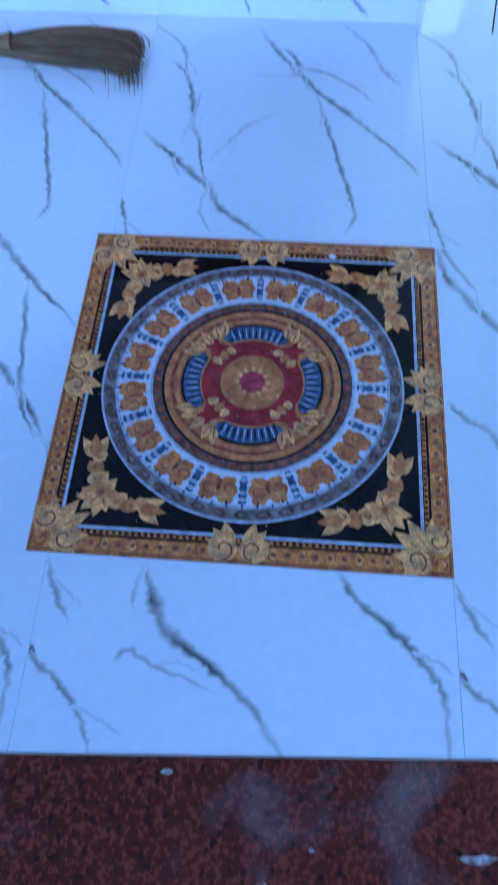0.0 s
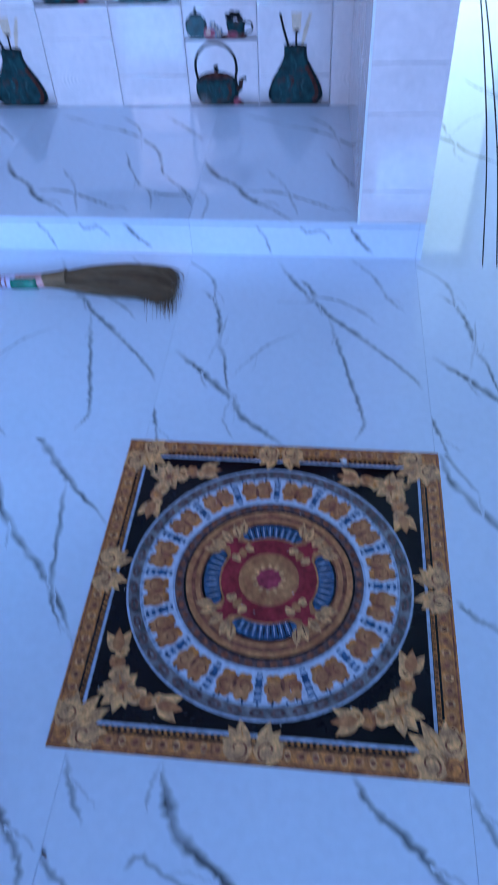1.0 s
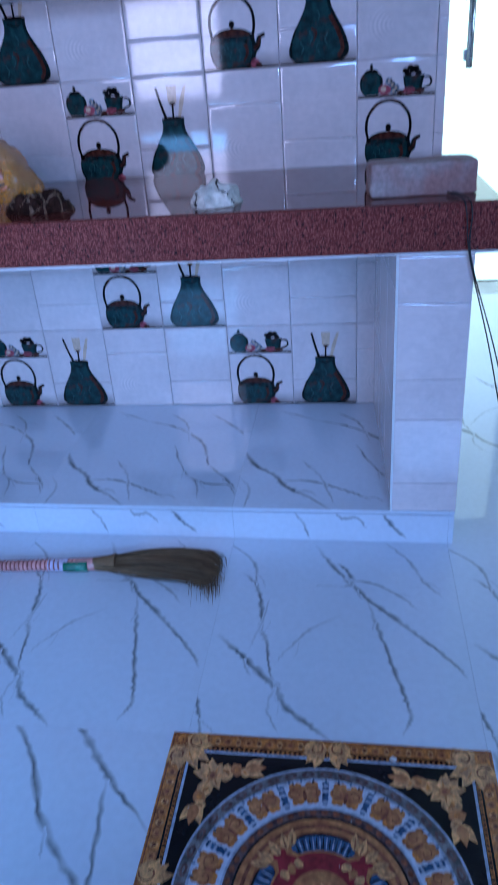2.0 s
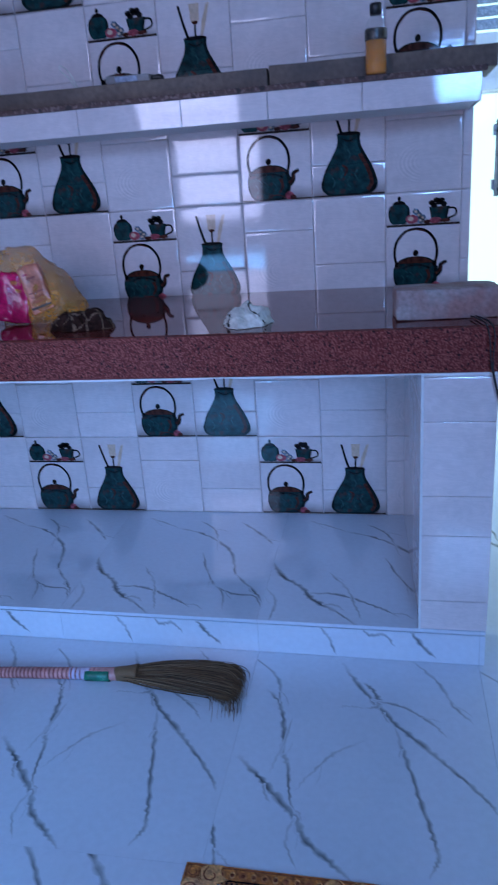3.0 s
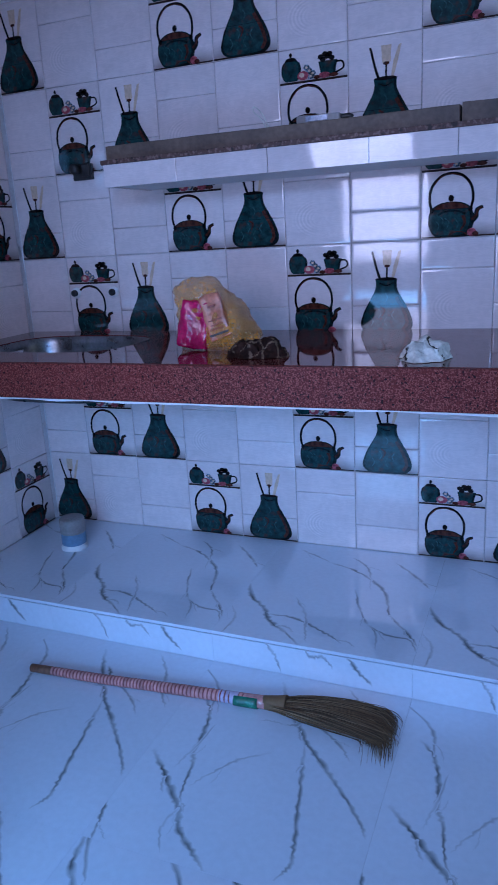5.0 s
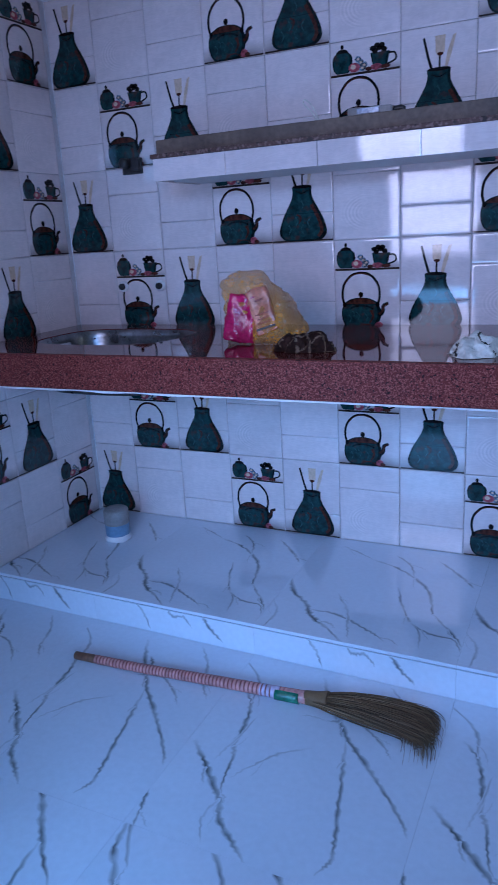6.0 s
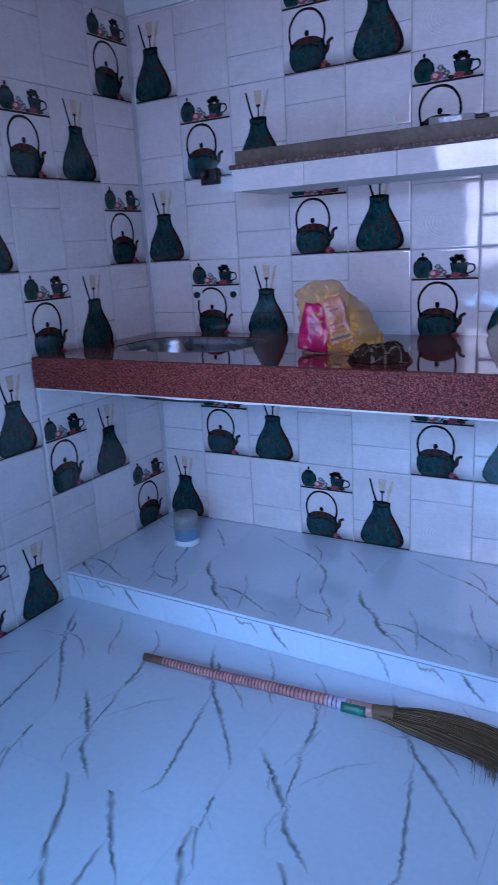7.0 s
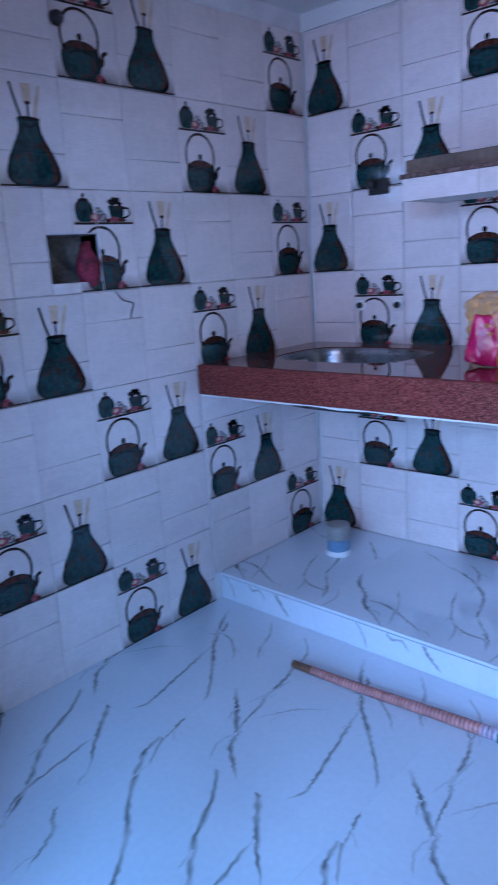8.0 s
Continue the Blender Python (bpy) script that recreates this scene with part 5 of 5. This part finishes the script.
def build_bag():
    bag = tagged(empty("plastic_bag", 0.985, -0.38, TOP), "crumpled yellow carrier bag holding bright packets on the worktop", "bag")
    bm = bmesh.new()
    # height, west end, east end, half depth
    rows = [(0.002, -0.100, 0.145, 0.070), (0.03, -0.104, 0.146, 0.082), (0.07, -0.098, 0.135, 0.084), (0.11, -0.098, 0.112, 0.080), (0.145, -0.106, 0.080, 0.072),
            (0.170, -0.112, 0.046, 0.060), (0.192, -0.094, 0.020, 0.046), (0.206, -0.070, 0.004, 0.030), (0.214, -0.050, -0.020, 0.012)]
    levels = smooth_path([(a, b, c) for a, b, c, _ in rows], 5)
    depth = [d for a, b in zip(rows, rows[1:]) for d in (a[3] + (b[3] - a[3]) * k / 5 for k in range(5))] + [rows[-1][3]]
    seg, rings = 72, []
    for q, d in zip(levels, depth):
        mid, half = (q.y + q.z) / 2, (q.z - q.y) / 2
        line = []
        for k in range(seg):
            a = 2 * math.pi * k / seg
            c, s = math.cos(a), math.sin(a)
            line.append(bm.verts.new((mid + half * math.copysign(abs(c) ** 0.75, c), d * math.copysign(abs(s) ** 0.75, s), q.x)))
        rings.append(line)
    for a, b in zip(rings, rings[1:]):
        for k in range(seg):
            bm.faces.new((a[k], a[(k + 1) % seg], b[(k + 1) % seg], b[k])).smooth = True
    bm.faces.new(rings[-1])
    crumple(bm, 0.012, 16, 2, 0.01)
    crumple(bm, 0.0022, 75, 4, 0.01)
    for v in bm.verts:
        fold = abs(noise.noise(v.co * 26 + Vector((3, 1, 8)))) + 0.5 * abs(noise.noise(v.co * 60))
        v.co += Vector((v.co.x, v.co.y, 0)).normalized() * (0.017 * fold - 0.006)
        v.co.z = max(v.co.z, 0.001)
    part("bag", bm, PLASTIC, bag)
    bm = boxed(-0.050, 0.046, -0.012, 0.012, 0.0, 0.140, 0.008)
    bmesh.ops.subdivide_edges(bm, edges=bm.edges[:], cuts=9, use_grid_fill=True)
    crumple(bm, 0.008, 24, 7)
    crumple(bm, 0.004, 70, 3)
    for f in bm.faces:
        f.smooth = True
    bm.transform(pose(-0.034, -0.078, 0.006, -5, 8, 4))
    part("packet", bm, PACKET, bag, "shiny magenta packet")
    bm = boxed(-0.032, 0.032, -0.012, 0.012, 0.0, 0.135, 0.006)
    bmesh.ops.subdivide_edges(bm, edges=bm.edges[:], cuts=6, use_grid_fill=True)
    crumple(bm, 0.005, 26, 9)
    for f in bm.faces:
        f.smooth = True
    m = pose(0.064, -0.074, 0.036, -8, -17, 8)
    bm.transform(m)
    packet = part("packet", bm, PACKET_PALE, bag, "salmon paper packet")
    for k, (z, h, w) in enumerate(((0.012, 0.006, 0.030), (0.030, 0.003, 0.022), (0.042, 0.003, 0.018), (0.056, 0.003, 0.022), (0.096, 0.005, 0.012))):
        bm = boxed(-w, w, -0.0185, -0.0145, z, z + h, 0.001)
        bm.transform(m)
        part("print_bar", bm, CAPM if k == 0 else PACKET_INK, packet, "dark printed band" if k == 0 else "faded printed bar")
    return bag


def cloth(name, label, x, y, rx, ry, rz, mat, mat2, seed, band=0.52):
    """A crumpled cloth heap; folds raised, a darker print in patches."""
    th = tagged(empty(name, x, y, TOP), label, "cloth")
    bm = lump(rx, ry, rz, 96, 48)
    crumple(bm, rz * 0.34, 18, seed, 0.004)
    crumple(bm, rz * 0.12, 55, seed + 3, 0.004)
    for v in bm.verts:
        v.co.z = max(v.co.z, 0.001)
    for f in bm.faces:
        c = f.calc_center_median()
        if name == "dark_cloth":
            u = (c.x + 0.6 * c.y + 0.010 * noise.noise(c * 25)) % 0.042
            v = (c.x - 0.9 * c.y - 0.5 * c.z + 0.010 * noise.noise(c * 21)) % 0.046
            f.material_index = int(min(u, v) < 0.0048)
        elif abs(noise.noise(c * 13 + Vector((seed, 0, 0)))) < band * 0.2 and c.z > 0.004:
            f.material_index = 1
    part("fabric", bm, [mat, mat2], th)
    return th


def build_block():
    th = tagged(empty("clay_block", 2.152, -0.545, TOP), "rough pinkish clay brick with mortar smears on the worktop end", "brick")
    bm = boxed(-0.122, 0.122, -0.055, 0.055, 0.001, 0.074, 0.007)
    bmesh.ops.subdivide_edges(bm, edges=bm.edges[:], cuts=6, use_grid_fill=True)
    crumple(bm, 0.004, 30, 4)
    for f in bm.faces:
        f.smooth = True
    part("brick_body", bm, BRICK, th)
    th.rotation_euler = (0, 0, radians(5))
    return th


def build_bottle():
    b = tagged(empty("bottle", 1.986, -0.278, 1.4985), "clear plastic bottle half full of amber liquid with black cap", "bottle")
    part("body", lathe(bmesh.new(), [(0.001, 0.002), (0.028, 0.002), (0.031, 0.008), (0.031, 0.050), (0.029, 0.056), (0.031, 0.062), (0.031, 0.110), (0.026, 0.130), (0.014, 0.146), (0.013, 0.160)], 28), GLASS, b)
    part("liquid", lathe(bmesh.new(), [(0.001, 0.004), (0.027, 0.004), (0.0295, 0.010), (0.0295, 0.086), (0.001, 0.086)], 28), OIL, b, "amber liquid")
    b.scale = (0.90, 0.90, 0.94)
    part("cap", lathe(bmesh.new(), [(0.001, 0.148), (0.0165, 0.148), (0.017, 0.172), (0.015, 0.176), (0.001, 0.176)], 24), CAPM, b, "black screw cap")
    bm = lathe(bmesh.new(), [(0.0315, 0.088), (0.0318, 0.090), (0.0318, 0.112), (0.0315, 0.114)], 28)
    part("wrapper", bm, material("printed_label", (0.10, 0.085, 0.07), 0.3, scale=60, vary=0.4, tint=(0.02, 0.02, 0.02)), b, "dull printed wrapper")
    return b


def build_cup():
    cup = tagged(empty("plastic_cup", 0.270, -0.265, PLINTH), "grey plastic tub with a blue band on the plinth", "cup")
    part("body", lathe(bmesh.new(), [(0.001, 0.068), (0.048, 0.068), (0.049, 0.072), (0.0485, 0.122), (0.044, 0.127), (0.001, 0.128)], 32), CUPGREY, cup)
    part("band", lathe(bmesh.new(), [(0.0465, 0.022), (0.0475, 0.024), (0.0480, 0.068)], 32), CUPBLUE, cup, "blue band")
    bm = lathe(bmesh.new(), [(0.001, 0.001), (0.051, 0.001), (0.052, 0.008), (0.047, 0.016), (0.046, 0.024)], 32)
    crumple(bm, 0.003, 40, 3)
    part("base", bm, PAINT, cup, "white paint-crusted base")
    return cup


def build_small_things():
    # two capped pipe outlets above the sink
    for x in (0.232, 0.402):
        th = tagged(empty("pipe_outlet", x, 0, 1.066), "small steel water pipe outlet in the wall tiles", "pipe", "outlets above the sink")
        for nm, prof, mat in (("flange", [(0.021, 0.0), (0.021, 0.006), (0.012, 0.009)], PAINT), ("socket", [(0.012, 0.004), (0.0125, 0.020), (0.008, 0.020), (0.0075, 0.006), (0.0005, 0.006)], CAPM)):
            bm = lathe(bmesh.new(), prof, 20)
            bm.transform(Matrix.Rotation(radians(90), 4, "X"))
            part(nm, bm, mat, th)
    # black tap fitting fixed beside the shelf
    th = tagged(empty("wall_switch", 0.325, 0, 1.505), "small black electrical fitting on the wall beside the shelf", "switch")
    part("back_plate", boxed(-0.040, 0.045, -0.012, -0.0005, -0.030, 0.026, 0.003), CAPM, th)
    bm = lathe(bmesh.new(), [(0.001, 0.0), (0.018, 0.0), (0.018, 0.030), (0.012, 0.036), (0.001, 0.036)], 18)
    bm.transform(pose(-0.016, -0.012, 0.008, 90))
    part("socket", bm, CAPM, th)
    part("terminal", boxed(0.010, 0.042, -0.030, -0.0125, -0.020, 0.022, 0.004), CAPM, th)
    # black knob high on the side wall
    th = tagged(empty("round_fitting", 0, -1.135, 1.955), "black round wall fitting on the tiles", "fitting")
    bm = lathe(bmesh.new(), [(0.001, 0.024), (0.014, 0.022), (0.019, 0.014), (0.017, 0.004), (0.021, 0.0)], 22)
    bm.transform(Matrix.Rotation(radians(90), 4, "Y"))
    part("knob", bm, CAPM, th)
    # things lying on the wall shelf
    th = tagged(empty("packet", 1.305, -0.20, 1.547), "small silver and dark packet lying on the shelf", "packet")
    bm = boxed(-0.075, 0.055, -0.03, 0.03, 0.0005, 0.022, 0.004)
    bmesh.ops.subdivide_edges(bm, edges=bm.edges[:], cuts=4, use_grid_fill=True)
    crumple(bm, 0.004, 30, 6, 0.004)
    part("wrapper", bm, CUPGREY, th)
    part("label_patch", boxed(-0.045, 0.020, -0.0335, -0.0305, 0.004, 0.018), PALEBLUE, th, "pale blue printed label")
    bm = tube(bmesh.new(), smooth_path([(0.05, 0, 0.010), (0.075, 0, 0.012), (0.085, 0, 0.006)], 5), 0.008, 8)
    part("folded_end", bm, CAPM, th, "dark folded end")
    th = tagged(empty("twine", 1.106, -0.20, 1.547), "loose loop of pale twine standing on the shelf", "string")
    part("loop", tube(bmesh.new(), smooth_path([(0.02, 0, 0.002), (0.005, 0.002, 0.03), (-0.020, 0, 0.055), (-0.014, -0.004, 0.066), (0.008, 0, 0.045), (0.026, 0.003, 0.004)], 8), 0.0022, 6), RAG, th)
    # wires hanging over the worktop's end
    th = tagged(empty("wire", 2.262, -0.702, TOP), "thin black electric wires hanging over the granite edge", "wire")
    for k, dx in enumerate((0.0, 0.012)):
        pts = [(-0.055 + dx, 0.12, 0.006), (-0.030 + dx, 0.02, 0.006), (-0.022 + dx, -0.012, -0.02), (-0.008 + dx * 0.2, -0.014, -0.12), (0.055 + dx, -0.016, -0.35), (0.115 + dx * 2, -0.02, -0.62), (0.16 + dx * 3, -0.03, -0.912)]
        part("strand", tube(bmesh.new(), smooth_path(pts, 12), 0.0018, 6), WIRE, th)
    # thin dark crooked mark near the wall hole, built as a bent wire
    th = tagged(empty("crooked_mark", 0.004, -0.985, 1.15), "thin dark crooked mark on the side wall tiles, built as a wire", "wire")
    part("strand", tube(bmesh.new(), smooth_path([(0, -0.045, 0.045), (0, -0.02, 0.018), (0, 0.020, 0.005), (0, 0.012, -0.02), (0, 0.004, -0.045)], 8), 0.0016, 6), WIRE, th)
    # the hole with a red cloth stuffed into it
    th = tagged(empty("wall_niche", -0.1, -1.16, 1.30), "ragged electrical box hole with raw concrete sides", "wall box")
    part("back", boxed(-0.01, 0.005, -0.090, 0.090, -0.07, 0.07), CONCRETE, th)
    for a in ((-0.085, 0.09, -0.095, -0.090, -0.07, 0.07), (-0.085, 0.09, 0.090, 0.095, -0.07, 0.07), (-0.085, 0.09, -0.09, 0.09, -0.075, -0.07), (-0.085, 0.09, -0.09, 0.09, 0.07, 0.075)):
        part("side", boxed(*a), CONCRETE, th)
    th = tagged(empty("red_cloth", -0.02, -1.105, 1.24), "crumpled dark red cloth stuffed into the wall hole", "cloth")
    bm = lump(0.030, 0.045, 0.11, flat_base=False)
    for v in bm.verts:
        v.co.z = abs(v.co.z) if v.co.z > 0 else v.co.z * 0.3
        v.co.y *= 0.5 + 4 * max(0, 0.10 - abs(v.co.z - 0.03))
    crumple(bm, 0.010, 22, 8)
    part("fabric", bm, REDCLOTH, th)


# ---- the bright room beyond ----
def build_hall():
    door = tagged(empty("door_1", 2.52, 1.615, 0), "bright glazed outer door with a long steel handle", "door", kind="structure")
    part("pane", boxed(-0.315, 0.355, -0.012, -0.004, 0.004, 1.60), GLASS, door, "clear glass pane")
    for a in ((-0.395, -0.32), (0.36, 0.44)):
        part("jamb", boxed(a[0], a[1], -0.055, 0.0, 0.0, 1.655, 0.004), PAINT, door)
    part("head", boxed(-0.32, 0.36, -0.055, 0.0, 1.605, 1.655, 0.004), PAINT, door)
    handle = part("handle", tube(bmesh.new(), [(0.02, -0.075, 1.12), (0.02, -0.075, 1.47)], 0.015, 12), STEEL, door, "long steel pull handle")
    for z in (1.15, 1.40):
        part("bracket", boxed(-0.005, 0.022, -0.075, -0.0305, z, z + 0.05, 0.003), STEEL, handle)
    win = tagged(empty("window_2", 2.30, 1.615, 1.80), "louvred ventilation window above the white door", "window", kind="structure")
    for a in ((-0.38, 0.38, -0.045, 0.0, 0.0, 0.05), (-0.38, 0.38, -0.045, 0.0, 0.55, 0.60), (-0.38, -0.33, -0.045, 0.0, 0.05, 0.55), (0.33, 0.38, -0.045, 0.0, 0.05, 0.55)):
        part("window_frame", boxed(*a, 0.003), PAINT, win)
    part("pane", boxed(-0.33, 0.33, -0.012, -0.004, 0.05, 0.55), GLASS, win)
    for k in range(9):
        bm = boxed(-0.33, 0.33, -0.002, 0.002, -0.024, 0.024)
        bm.transform(pose(0, -0.028, 0.085 + 0.054 * k, 35))
        part("louvre", bm, PALEBLUE, win)
    # glowing daylight outside the glazed door
    m = bpy.data.materials.new("outdoor_daylight")
    m.use_nodes = True
    em = m.node_tree.nodes.new("ShaderNodeEmission")
    em.inputs[0].default_value, em.inputs[1].default_value = (0.62, 0.92, 1.0, 1), 3.5
    m.node_tree.links.new(em.outputs[0], m.node_tree.nodes["Material Output"].inputs[0])
    structure("backdrop", boxed(1.2, 4.6, 2.6, 2.62, -0.2, 3.4), m, "bright hazy daylight outside the door", "backdrop")
    # barred glass door beside the entrance
    door = tagged(empty("door_2", 0.965, SOUTH, 0), "glazed outer kitchen door with white frame and steel bars", "door", kind="structure")
    for nm, r in (("jamb", (-0.30, -0.27, -0.09, -0.03, 0.0, 1.90)), ("jamb", (0.27, 0.30, -0.09, -0.03, 0.0, 1.90)), ("bottom_rail", (-0.27, 0.27, -0.08, -0.03, 0.003, 0.12)),
                  ("middle_rail", (-0.27, 0.27, -0.08, -0.03, 0.84, 1.04)), ("top_rail", (-0.27, 0.27, -0.08, -0.03, 1.86, 1.90))):
        part(nm, boxed(*r, 0.003), PAINT, door)
    for z in (0.36, 0.60, 1.36, 1.62):
        part("bar", tube(bmesh.new(), [(-0.27, -0.055, z), (0.27, -0.055, z)], 0.007, 8), STEEL, door)


build_plinth()
build_pier()
build_worktop()
build_sink()
build_shelf()
build_plank(0.592, 1.698, -0.262, 0.047)
build_plank(1.702, 2.292, -0.252, 0.053)
build_medallion()
build_broom()
build_bag()
cloth("dark_cloth", "small heap of dark checked cloth beside the bag", 1.200, -0.55, 0.092, 0.058, 0.050, NETCLOTH, CHECK, 3)
cloth("white_rag", "crumpled white rag with black print on the worktop", 1.660, -0.575, 0.066, 0.055, 0.048, RAG, RAG_DARK, 11, 0.22)
build_block()
build_bottle()
build_cup()
build_small_things()
build_hall()
build_floor()
build_wall_tiles()
